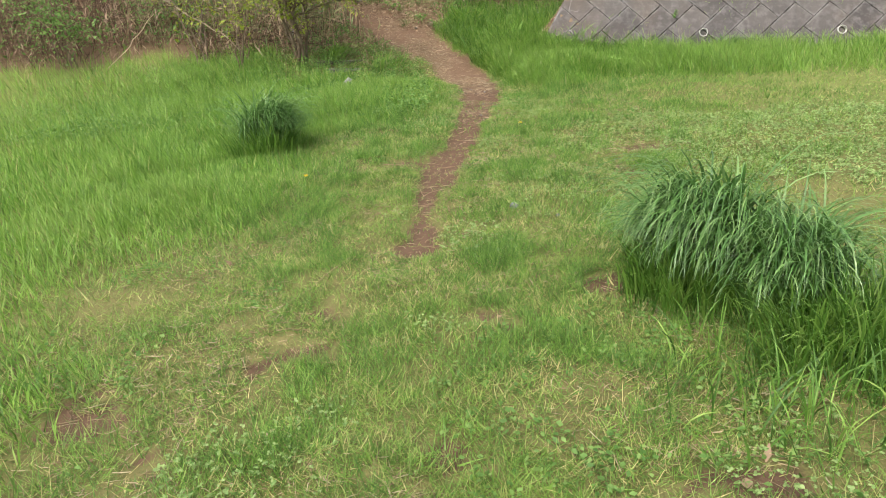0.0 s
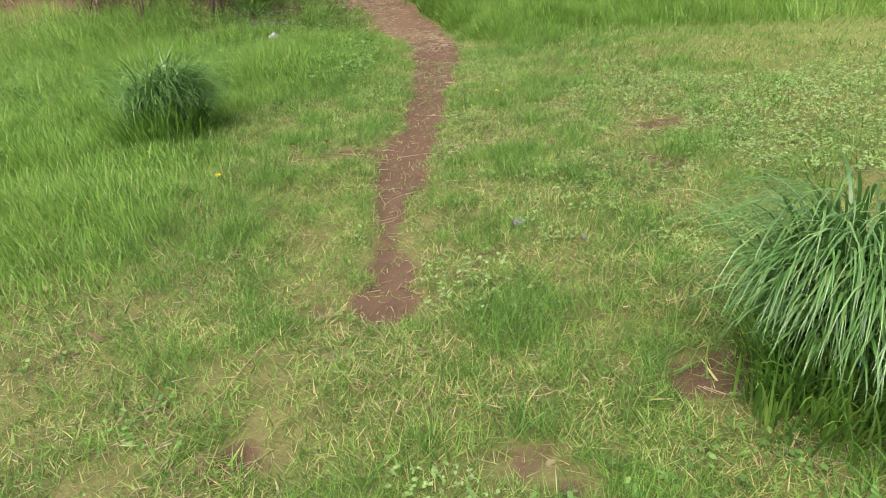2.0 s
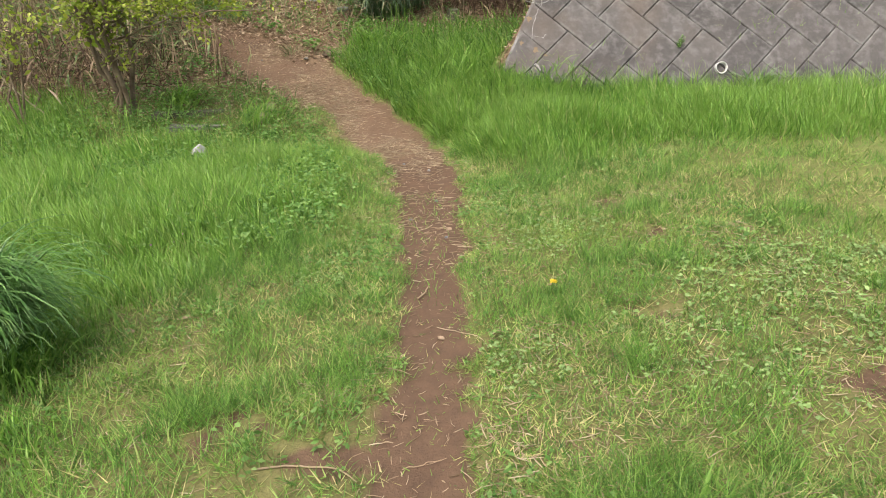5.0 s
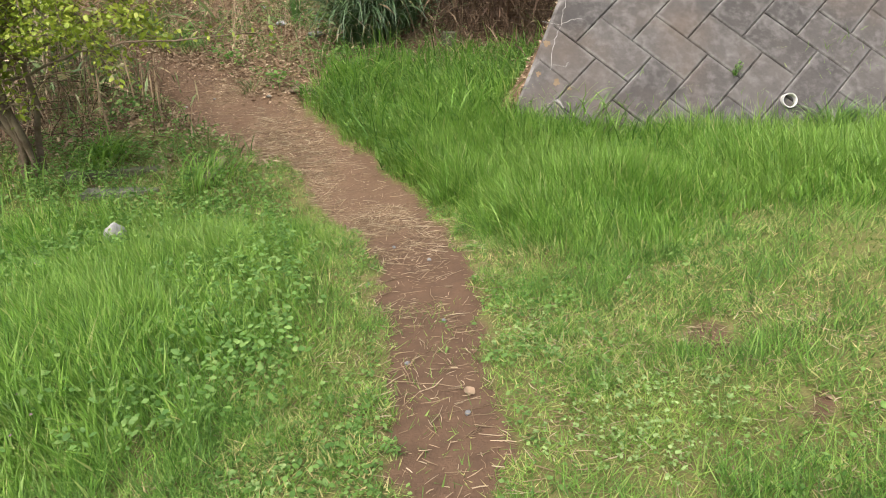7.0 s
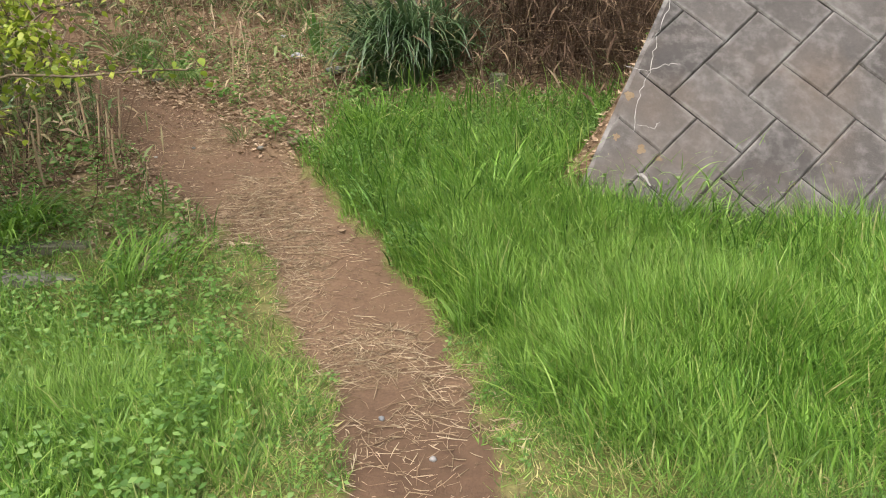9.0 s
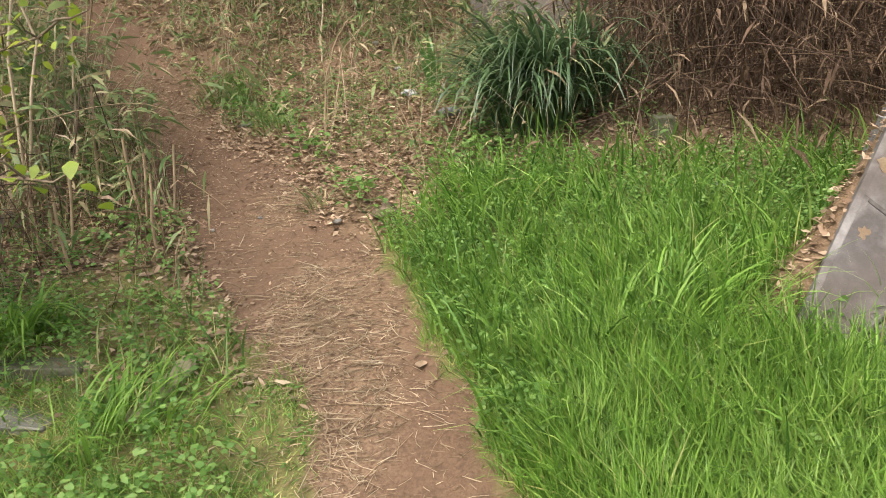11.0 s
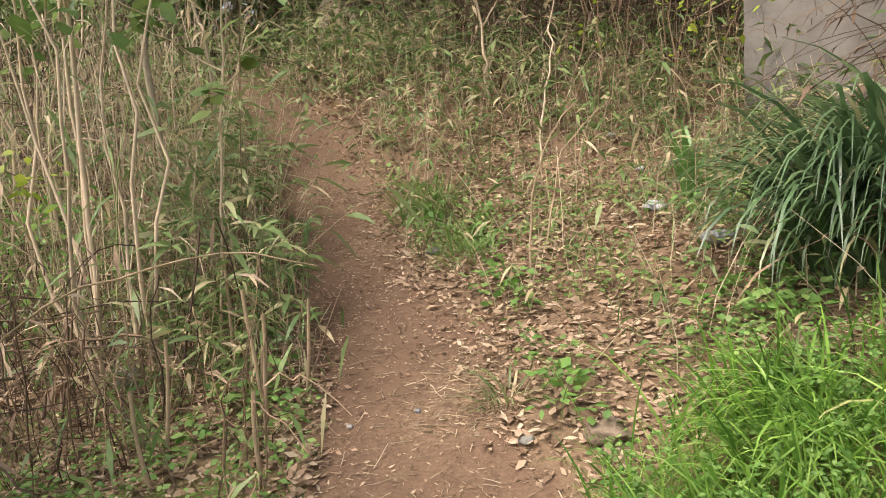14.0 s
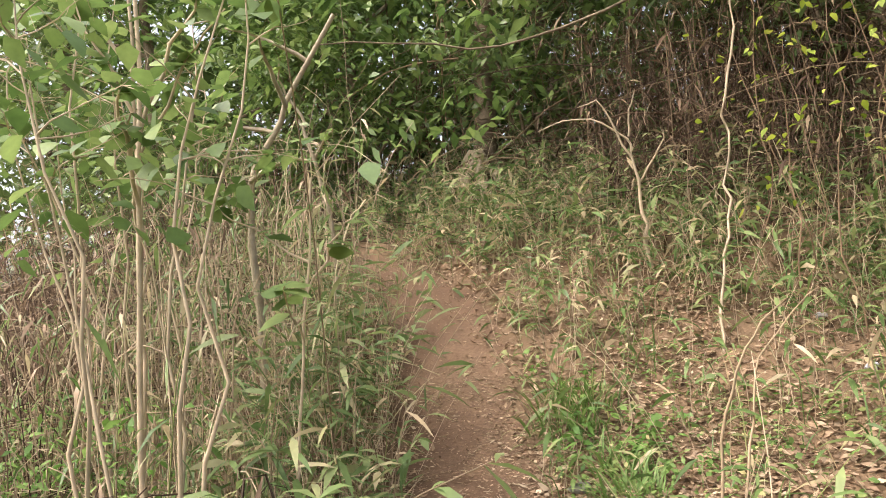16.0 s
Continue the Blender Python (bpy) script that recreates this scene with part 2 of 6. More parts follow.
M_BARK = rough_mat("bark", (0.10, 0.07, 0.045), (0.21, 0.16, 0.11), 9, 70, 0.9, 0.8)
M_PALEBARK = rough_mat("pale_stem_bark", (0.24, 0.19, 0.125), (0.36, 0.30, 0.21), 12, 90, 0.8, 0.4)
M_BLOCK = block_mat()
M_JOINT = rough_mat("dark_mortar", (0.07, 0.06, 0.054), (0.12, 0.106, 0.096), 6, 90, 0.95, 0.5)
M_EFFLO = rough_mat("lime_bloom", (0.24, 0.228, 0.21), (0.36, 0.345, 0.325), 20, 120, 0.95, 0.4)
M_LICHEN = rough_mat("orange_lichen", (0.15, 0.10, 0.058), (0.19, 0.14, 0.085), 20, 120, 0.95, 0.5)
M_PIPE = rough_mat("grey_white_pvc", (0.55, 0.54, 0.50), (0.68, 0.67, 0.63), 10, 90, 0.5, 0.1)
M_CONC = rough_mat("old_concrete", (0.14, 0.126, 0.108), (0.22, 0.20, 0.175), 2.5, 50, 0.9, 0.3)
M_STONE = rough_mat("field_stone", (0.12, 0.125, 0.13), (0.24, 0.245, 0.25), 9, 80, 0.85, 0.6)
M_TIMBER = rough_mat("weathered_slab", (0.11, 0.105, 0.09), (0.21, 0.20, 0.17), 5, 60, 0.9, 0.6, (0.08, 0.10, 0.04))
M_MOSS = rough_mat("mossy_concrete", (0.065, 0.07, 0.04), (0.12, 0.115, 0.075), 9, 70, 0.95, 0.6)
M_WHITE = rough_mat("dirty_white_plastic", (0.20, 0.195, 0.18), (0.36, 0.355, 0.34), 14, 90, 0.5, 0.3)
M_FILM = rough_mat("crumpled_grey_film", (0.26, 0.265, 0.28), (0.46, 0.465, 0.48), 16, 90, 0.4, 0.5)
M_TUFT = leaf_mat("bank_grass", [(0.0, (0.085, 0.165, 0.04)), (0.65, (0.15, 0.24, 0.065)), (0.85, (0.23, 0.29, 0.10)), (1.0, (0.48, 0.42, 0.22))], 0.5, 0.38)
M_YELLOW = leaf_mat("dandelion_petals", [(0.0, (0.60, 0.42, 0.01)), (1.0, (0.75, 0.6, 0.03))], 0.6, 0.2)
M_PURPLE = leaf_mat("small_purple_flowers", [(0.0, (0.20, 0.09, 0.16)), (1.0, (0.35, 0.2, 0.3))], 0.6, 0.2)


# ---- shaping tools ----
def mesh_of(name, V, Q):
    """A mesh from arrays of points and of quads."""
    me = bpy.data.meshes.new(name)
    V, Q = np.asarray(V, np.float32).reshape(-1, 3), np.asarray(Q, np.int32).reshape(-1, 4)
    me.vertices.add(len(V))
    me.vertices.foreach_set("co", V.ravel())
    me.loops.add(Q.size)
    me.loops.foreach_set("vertex_index", Q.ravel())
    me.polygons.add(len(Q))
    me.polygons.foreach_set("loop_start", np.arange(0, Q.size, 4, dtype=np.int32))
    me.polygons.foreach_set("loop_total", np.full(len(Q), 4, np.int32))
    me.update(calc_edges=True)
    me.validate()
    return me


def add(name, shapes, material, parent=None, smooth=True):
    """One mesh object out of one or several (points, quads) shapes."""
    if isinstance(shapes, tuple):
        shapes = [shapes]
    V, Q, k = [], [], 0
    for v, q in shapes:
        V.append(np.asarray(v).reshape(-1, 3))
        Q.append(np.asarray(q).reshape(-1, 4) + k)
        k += len(V[-1])
    me = mesh_of(name, np.concatenate(V), np.concatenate(Q))
    me.materials.append(material)
    if smooth:
        me.polygons.foreach_set("use_smooth", np.ones(len(me.polygons), bool))
    ob = new(name, me)
    ob.parent = parent
    return ob


def part(name, bm, material, parent, label="", smooth=False):
    me = bpy.data.meshes.new(name)
    bm.to_mesh(me)
    bm.free()
    me.materials.append(material)
    if smooth:
        me.polygons.foreach_set("use_smooth", np.ones(len(me.polygons), bool))
    ob = new(name, me)
    ob.parent = parent
    return tagged(ob, label)


def thing(name, place, label, category, group=""):
    ob = new(name)
    ob.location = place
    return tagged(ob, label, category, group)


def ribbons(P, W, side):
    """Flat tapering strips: P (N, K, 3) midlines, W (N, K) half widths, side (N, 3) or (N, K, 3)."""
    N, K = P.shape[:2]
    if side.ndim == 2:
        side = side[:, None, :]
    off = side * W[..., None]
    V = np.stack([P - off, P + off], 2).reshape(-1, 3)
    b = (np.arange(N) * 2 * K)[:, None] + 2 * np.arange(K - 1)[None]
    return V, np.stack([b, b + 1, b + 3, b + 2], -1).reshape(-1, 4)


def tubes(P, R, n=4):
    """Round stems: P (N, K, 3) midlines, R (N, K) radii."""
    N, K = P.shape[:2]
    T = np.gradient(P, axis=1)
    T /= np.linalg.norm(T, axis=2, keepdims=True) + 1e-9
    ref = np.where(np.abs(T[..., 2:3]) > 0.9, np.array([1.0, 0, 0]), np.array([0, 0, 1.0]))
    ref = np.repeat(ref[:, :1], K, 1)
    A = np.cross(T, ref)
    A /= np.linalg.norm(A, axis=2, keepdims=True) + 1e-9
    B = np.cross(T, A)
    a = np.arange(n) * 2 * np.pi / n
    ring = A[:, :, None] * np.cos(a)[:, None] + B[:, :, None] * np.sin(a)[:, None]
    V = (P[:, :, None] + ring * R[:, :, None, None]).reshape(-1, 3)
    base = (np.arange(N) * K * n)[:, None, None] + (np.arange(K - 1) * n)[None, :, None]
    i, j = np.arange(n)[None, None], ((np.arange(n) + 1) % n)[None, None]
    return V, np.stack([base + i, base + j, base + n + j, base + n + i], -1).reshape(-1, 4)


def blades(base, length, az, lean, droop, width, K=4, twist=0.6, r=None, bend=1.3):
    """Grass blades: they leave the ground at an angle lean from the upright and bend over by droop."""
    r = r or rng
    N = len(base)
    s = np.linspace(0, 1, K)
    th = lean[:, None] + droop[:, None] * (s[None, :-1] + 0.5 / (K - 1)) ** bend
    step = length[:, None] / (K - 1)
    h = np.concatenate([np.zeros((N, 1)), np.cumsum(np.sin(th) * step, 1)], 1)
    z = np.concatenate([np.zeros((N, 1)), np.cumsum(np.cos(th) * step, 1)], 1)
    P = np.stack([base[:, :1] + h * np.cos(az)[:, None], base[:, 1:2] + h * np.sin(az)[:, None], base[:, 2:3] + z], -1)
    t = az + np.pi / 2 + r.uniform(-twist, twist, N)
    side = np.stack([np.cos(t), np.sin(t), r.uniform(-0.3, 0.3, N)], 1)
    prof = np.clip(1.15 - s ** 2 * 1.1, 0.05, 1) * np.clip(0.55 + 1.5 * s, 0, 1)
    return ribbons(P, width[:, None] * prof[None] / 2, side)


def leaves(base, d, length, width, droop=0.4, K=4, prof=(0.12, 0.95, 0.8, 0.03), r=None):
    """Leaves that leave base in direction d and sag."""
    r = r or rng
    N = len(base)
    d = d / (np.linalg.norm(d, axis=1, keepdims=True) + 1e-9)
    s = np.linspace(0, 1, K)
    P = base[:, None] + d[:, None] * (s[None, :, None] * length[:, None, None])
    P[..., 2] -= droop * length[:, None] * s[None] ** 2
    side = np.cross(d, np.array([0, 0, 1.0]) + r.normal(0, 0.45, (N, 3)))
    side /= np.linalg.norm(side, axis=1, keepdims=True) + 1e-9
    return ribbons(P, width[:, None] * np.array(prof)[None] / 2, side)


def bent(p0, p1, K=8, sag=0.0, wob=0.0, r=None):
    """A wandering line from p0 to p1."""
    r = r or rng
    s = np.linspace(0, 1, K)[:, None]
    P = np.array(p0)[None] * (1 - s) + np.array(p1)[None] * s
    P[:, 2] += sag * np.sin(np.pi * s[:, 0])
    j = np.cumsum(r.normal(0, wob, (K, 3)), 0)
    j -= j[:1] * (1 - s) + j[-1:] * s
    return P + j


def stem(points, r0, r1, n=6):
    P = np.asarray(points)[None]
    return tubes(P, np.linspace(r0, r1, P.shape[1])[None], n)


def lump(radius, seed, flat=0.6, rough=0.18, sub=2):
    """A worn stone or crumpled piece."""
    bm = bmesh.new()
    bmesh.ops.create_icosphere(bm, subdivisions=sub, radius=radius)
    for v in bm.verts:
        k = 1 + rough * noise.noise(v.co * (1.6 / radius) + Vector((seed * 7.1, seed, 0))) * 2
        v.co = Vector((v.co.x * k, v.co.y * k * 0.8, v.co.z * k * flat))
    return bm


# ---- the lie of the land ----
def vnoise(x, y, s, seed=0):
    """Smooth value noise, 0 to 1, with cells of s metres."""
    x, y = np.asarray(x) / s + 31.7 * seed, np.asarray(y) / s - 17.3 * seed
    i, j = np.floor(x), np.floor(y)
    f, g = x - i, y - j
    f, g = f * f * (3 - 2 * f), g * g * (3 - 2 * g)

    def hsh(a, b):
        v = np.sin(a * 127.1 + b * 311.7 + seed * 74.7) * 43758.5453
        return v - np.floor(v)
    return (hsh(i, j) * (1 - f) + hsh(i + 1, j) * f) * (1 - g) + (hsh(i, j + 1) * (1 - f) + hsh(i + 1, j + 1) * f) * g


def sp(u, k):
    return k * np.logaddexp(0, u / k)


def sstep(a, b, x):
    t = np.clip((x - a) / (b - a), 0, 1)
    return t * t * (3 - 2 * t)


# worn footpath: x, y, half width
TRAIL = np.array([(-0.12, 3.36, 0.09), (-0.09, 3.55, 0.10), (-0.12, 3.75, 0.075), (-0.11, 3.94, 0.09), (-0.08, 4.25, 0.095), (-0.05, 4.5, 0.13), (0.00, 5.0, 0.15),
                  (0.085, 5.36, 0.13), (0.20, 6.2, 0.14), (0.29, 6.8, 0.16), (0.36, 7.4, 0.20), (0.38, 7.9, 0.23), (0.33, 8.5, 0.25), (0.20, 9.0, 0.25),
                  (0.05, 9.35, 0.27), (-0.22, 9.8, 0.29), (-0.48, 10.13, 0.31), (-0.66, 10.4, 0.31), (-0.90, 10.72, 0.30), (-1.20, 11.1, 0.29), (-1.60, 11.5, 0.30),
                  (-1.96, 11.9, 0.30), (-2.23, 12.27, 0.29), (-2.50, 12.55, 0.28), (-2.80, 12.83, 0.27), (-3.17, 13.05, 0.25), (-3.55, 13.26, 0.2), (-4.4, 13.5, 0.16)])
SPUR = np.array([(-0.15, 3.52, 0.06), (-0.36, 3.42, 0.05)])     # short worn side step at its start
# bare spots in the turf: x, y, radius
BARE = [(-0.49, 2.46, 0.10), (-0.66, 2.36, 0.08), (-1.19, 2.14, 0.14), (-0.73, 1.95, 0.09), (-0.88, 1.82, 0.12), (0.24, 2.58, 0.11), (0.64, 2.82, 0.13),
        (0.80, 1.61, 0.15), (0.05, 1.74, 0.12), (-0.44, 2.78, 0.09), (-0.52, 6.74, 0.10), (1.28, 6.41, 0.11), (1.20, 6.80, 0.10),
        (-0.24, 4.99, 0.11), (-0.54, 5.19, 0.08), (0.35, 4.44, 0.09), (0.16, 4.04, 0.08), (1.18, 4.38, 0.12), (1.36, 5.0, 0.12), (0.9, 5.6, 0.08)]
W_O, W_U = np.array([2.562, 9.682, 0.688]), np.array([0.995, -0.1, 0.0])
W_N = np.array([-0.0813, -0.8086, 0.5827])
W_V = np.cross(W_N, W_U)
W_V /= np.linalg.norm(W_V)


def wall_z(x, y):
    return W_O[2] - (W_N[0] * (x - W_O[0]) + W_N[1] * (y - W_O[1])) / W_N[2]


def trail_d(x, y):
    """Distance to the edge of the worn path, below zero on it."""
    x, y = np.asarray(x, float), np.asarray(y, float)
    best = np.full(x.shape, 99.0)
    for a, b in list(zip(TRAIL[:-1], TRAIL[1:])) + [SPUR]:
        d = b[:2] - a[:2]
        t = np.clip(((x - a[0]) * d[0] + (y - a[1]) * d[1]) / (d @ d), 0, 1)
        best = np.minimum(best, np.hypot(x - a[0] - t * d[0], y - a[1] - t * d[1]) - (a[2] + t * (b[2] - a[2])))
    return best + (vnoise(x, y, 0.09, 3) - 0.5) * 0.09 + (vnoise(x, y, 0.3, 4) - 0.5) * 0.05 + (vnoise(x, y, 0.2, 39) - 0.5) * 0.14 * sstep(8.2, 9.2, y)


def bare_d(x, y):
    best = np.full(np.asarray(x, float).shape, 99.0)
    for a, b, r in BARE:
        best = np.minimum(best, np.hypot((x - a) * 0.75, y - b) - r)
    return best + (vnoise(x, y, 0.11, 5) - 0.5) * 0.22 + (vnoise(x, y, 0.04, 28) - 0.5) * 0.12 + 0.03


def land(x, y, fine=True):
    x, y = np.asarray(x, float), np.asarray(y, float)
    y0 = 8.8 + 0.6 / (1 + np.exp(np.clip(-6 * (x - 1.6), -50, 50)))
    s = (y - 12.3) - 0.5 * (np.clip(x, -4, 4) + 2.1)
    e = 1.6 * np.tanh(0.5 * sp(s, 0.15) / 1.6)
    z = 0.48 * np.tanh(x / 8) + 5 * np.tanh((0.3 * sp(y - y0, 0.15) + e) / 5)
    edge = 1.30 + 0.98 * (y - 9.67)
    w = sstep(-0.40, 0.05, x - edge) * sstep(9.3, 9.8, y)
    z = np.where(w > 0, np.maximum(z, z * (1 - w) + w * np.minimum(wall_z(x, y) - 0.10, 2.75)), z)
    if fine:
        z = z + (vnoise(x, y, 0.7, 1) - 0.5) * 0.05 + (vnoise(x, y, 0.17, 2) - 0.5) * 0.025
        z = z - 0.035 * sstep(0.10, -0.10, trail_d(x, y)) - 0.015 * sstep(0.03, -0.05, bare_d(x, y))
    return z


def litter_zone(x, y):
    """1 on the leaf-strewn bank, 0 on turf."""
    left = sstep(9.9, 10.4, y + (vnoise(x, y, 0.4, 6) - 0.5) * 0.8)
    lim = 10.15 + 0.85 * sstep(-0.4, 0.3, x)
    right = sstep(lim - 0.12, lim + 0.2, y + (vnoise(x, y, 0.3, 7) - 0.5) * 0.6)
    side = sstep(-0.3, -0.05, x - (1.25 + 0.98 * (y - 9.67))) * sstep(9.5, 9.7, y)
    cx = np.interp(y, TRAIL[:, 1], TRAIL[:, 0])
    return np.maximum(np.where(x < cx, left, right), side)


def scatter(n, x0, x1, y0, y1, keep, r=None):
    """Random places in a rectangle, kept with the chance keep(x, y)."""
    r = r or rng
    x, y = r.uniform(x0, x1, n), r.uniform(y0, y1, n)
    k = r.uniform(0, 1, n) < keep(x, y)
    x, y = x[k], y[k]
    return np.stack([x, y, land(x, y)], 1)


def build_ground():
    def lines(a, b, step, far):
        mid = np.arange(a, b + step / 2, step)
        out = step * 1.35 ** np.arange(1, 40)
        out = np.cumsum(out)
        out = out[out < far]
        return np.concatenate([a - out[::-1], mid, b + out])
    xs, ys = lines(-6.5, 7.0, 0.075, 900), lines(0.6, 15.0, 0.075, 900)
    X, Y = np.meshgrid(xs, ys)
    Z = land(X, Y)
    n, m = len(xs), len(ys)
    i = (np.arange(m - 1)[:, None] * n + np.arange(n - 1)[None]).ravel()
    ob = add("ground", (np.stack([X, Y, Z], -1), np.stack([i, i + 1, i + n + 1, i + n], 1)), M_GROUND)
    zone = np.zeros((n * m, 4), np.float32)
    x, y = X.ravel(), Y.ravel()
    zone[:, 0] = np.maximum(sstep(0.05, -0.08, trail_d(x, y)), 0.78 * sstep(0.02, -0.06, bare_d(x, y)))
    zone[:, 1] = litter_zone(x, y)
    zone[:, 2] = 0.85 * sstep(7.8, 9.0, y) * (0.55 + 0.45 * sstep(10.9, 10.2, y)) * (0.3 + 0.7 * sstep(0.35, 0.6, vnoise(x, y, 0.35, 16)))
    zone[:, 3] = np.maximum(0.42 + 0.58 * sstep(1.3, 3.6, np.abs(x - 0.15)), sstep(1.3, 0.2, y))
    at = ob.data.color_attributes.new("zone", "FLOAT_COLOR", "POINT")
    at.data.foreach_set("color", zone.ravel())
    return tagged(ob, "bare brown footpath through turf up a leaf-strewn bank", "ground", kind="structure")


build_ground()


# ---- retaining wall ----
BL, BW = 0.475, 0.290      # block length and width
WALL_M = Matrix((( W_U[0], W_V[0], W_N[0], 0), (W_U[1], W_V[1], W_N[1], 0), (W_U[2], W_V[2], W_N[2], 0), (0, 0, 0, 1)))


def on_wall(x, z):
    """Wall coordinates (along, up) of the wall's point at x and height z."""
    y = W_O[1] - (W_N[0] * (x - W_O[0]) + W_N[2] * (z - W_O[2])) / W_N[1]
    d = np.array([x, y, z]) - W_O
    return float(d @ W_U), float(d @ W_V)


def wall_point(u, v, n=0.0):
    return W_O + u * W_U + v * W_V + n * W_N


E_BOT, E_TOP = on_wall(1.32, 0.47), on_wall(1.913, 1.393)


def edge_u(v):
    return E_BOT[0] + (v - E_BOT[1]) * (E_TOP[0] - E_BOT[0]) / (E_TOP[1] - E_BOT[1])


def block_mesh(cut=None):
    """A concrete block face with chamfered, slightly worn edges, long side along x; cut: a line (point, normal) that trims it."""
    bm = bmesh.new()
    g, d, c = 0.003, 0.03, 0.008
    a, b = BL / 2 - g, BW / 2 - g
    lo = [bm.verts.new((x, y, -d)) for x, y in ((-a, -b), (a, -b), (a, b), (-a, b))]
    md = [bm.verts.new((x, y, -c)) for x, y in ((-a, -b), (a, -b), (a, b), (-a, b))]
    hi = [bm.verts.new((x, y, 0)) for x, y in ((-a + c, -b + c), (a - c, -b + c), (a - c, b - c), (-a + c, b - c))]
    for i in range(4):
        j = (i + 1) % 4
        bm.faces.new((lo[i], lo[j], md[j], md[i]))
        bm.faces.new((md[i], md[j], hi[j], hi[i]))
    bm.faces.new(hi)
    if cut:
        r = bmesh.ops.bisect_plane(bm, geom=bm.verts[:] + bm.edges[:] + bm.faces[:], plane_co=cut[0], plane_no=cut[1], clear_outer=True)
        e = [x for x in r["geom_cut"] if isinstance(x, bmesh.types.BMEdge)]
        if e:
            bmesh.ops.holes_fill(bm, edges=e)
    return bm


def build_wall():
    wall = tagged(new("wall_retaining"), "weathered grey concrete block retaining wall in herringbone courses", "wall", kind="structure")
    lo, hi, far = -0.75, 2.45, 12.0
    # backing, raked end at the bank
    bm = bmesh.new()
    front = [wall_point(edge_u(lo), lo, -0.022), wall_point(far, lo, -0.022), wall_point(far, hi, -0.022), wall_point(edge_u(hi), hi, -0.022)]
    back = [Vector(p) - Vector(W_N) * 0.42 for p in front]
    f, k = [bm.verts.new(p) for p in front], [bm.verts.new(p) for p in back]
    bm.faces.new(f)
    bm.faces.new(k[::-1])
    for i in range(4):
        j = (i + 1) % 4
        bm.faces.new((f[j], f[i], k[i], k[j]))
    part("backing", bm, M_JOINT, wall, "dark mortar backing")
    # cast strip along the raked end and the top
    rim = [wall_point(edge_u(v) + o, v, n) for v in (lo, hi) for o, n in ((-0.012, -0.40), (-0.012, -0.012), (0.012, -0.003), (0.03, -0.004), (0.03, -0.40))]
    bm = bmesh.new()
    vs = [bm.verts.new(p) for p in rim]
    for i in range(4):
        bm.faces.new((vs[i], vs[i + 1], vs[i + 6], vs[i + 5]))
    bm.faces.new(vs[5:][::-1])
    part("end_face", bm, M_BLOCK, wall, "stained concrete end face")
    plain = bpy.data.meshes.new("block")
    bm = block_mesh()
    bm.to_mesh(plain)
    bm.free()
    plain.materials.append(M_BLOCK)
    au, av = on_wall(2.223, 0.862)
    q = math.sqrt(0.5)
    pitch, rise = BW * math.sqrt(2), BL * q
    r = random.Random(4)
    for row in range(-5, 7):
        lean = 1 if row % 2 == 0 else -1
        for col in range(-9, 30):
            u = au + col * pitch + (BL - lean * BW) / 2 * q
            if lean > 0:     # long side rising to the right
                v, ang = av + row * rise + (BL + BW) / 2 * q, 45
            else:            # long side falling to the right, one course up
                v, ang = av + (row + 1) * rise + (BW - BL) / 2 * q, -45
            half = (BL + BW) / 2 * q
            if v + half < lo + 0.1 or v + half > hi + 0.12 or u - half > far:
                continue
            m = Matrix.Translation(W_O + u * W_U + v * W_V + r.uniform(-0.004, 0.003) * W_N) @ WALL_M @ Matrix.Rotation(radians(ang), 4, "Z")
            # corners against the raked end
            inv = Matrix.Rotation(radians(-ang), 3, "Z")
            pts = [Matrix.Rotation(radians(ang), 3, "Z") @ Vector((sx * BL / 2, sy * BW / 2, 0)) for sx in (-1, 1) for sy in (-1, 1)]
            gap = [u + p.x - edge_u(v + p.y) for p in pts]
            if max(gap) < 0.05:
                continue
            if min(gap) < 0.012:
                du = (E_TOP[0] - E_BOT[0]) / (E_TOP[1] - E_BOT[1])
                co = inv @ Vector((edge_u(v) + 0.014 - u, 0, 0))
                no = inv @ Vector((-1, du, 0)).normalized()
                ob = part("block", block_mesh((co, no)), M_BLOCK, wall)
            else:
                ob = new("block", plain)
                ob.parent = wall
            ob.matrix_basis = m
    # weep pipes
    for x, z in ((3.235, 0.43), (4.869, 0.43), (6.5, 0.42), (8.1, 0.41)):
        bm = bmesh.new()
        n = 20
        ring = []
        for rad, h in ((0.046, -0.25), (0.046, 0.032), (0.052, 0.034), (0.052, -0.02)):
            ring.append([bm.verts.new((rad * math.cos(k * 2 * math.pi / n), h, rad * math.sin(k * 2 * math.pi / n))) for k in range(n)])
        for a, b in zip(ring[:-1], ring[1:]):
            for k in range(n):
                bm.faces.new((a[k], a[(k + 1) % n], b[(k + 1) % n], b[k]))
        bm.faces.new(ring[0])
        ob = part("weep_pipe", bm, M_PIPE, wall, "pale plastic drain pipe end")
        u, v = on_wall(x, z)
        ob.location = W_O + u * W_U + v * W_V
        ob.rotation_euler = (radians(18), 0, radians(173.5))
    # lime-filled cracks by the raked end
    def crack(pts, wd):
        P = []
        for (x0, z0), (x1, z1) in zip(pts[:-1], pts[1:]):
            a, b = on_wall(x0, z0), on_wall(x1, z1)
            for k in range(6):
                t = k / 6
                j = rng.normal(0, 0.006, 2)
                P.append(wall_point(a[0] + (b[0] - a[0]) * t + j[0], a[1] + (b[1] - a[1]) * t + j[1], 0.0025))
        P = np.array(P)
        W = wd * rng.uniform(0.4, 1.2, len(P))
        W[0] = W[-1] = 0.0005
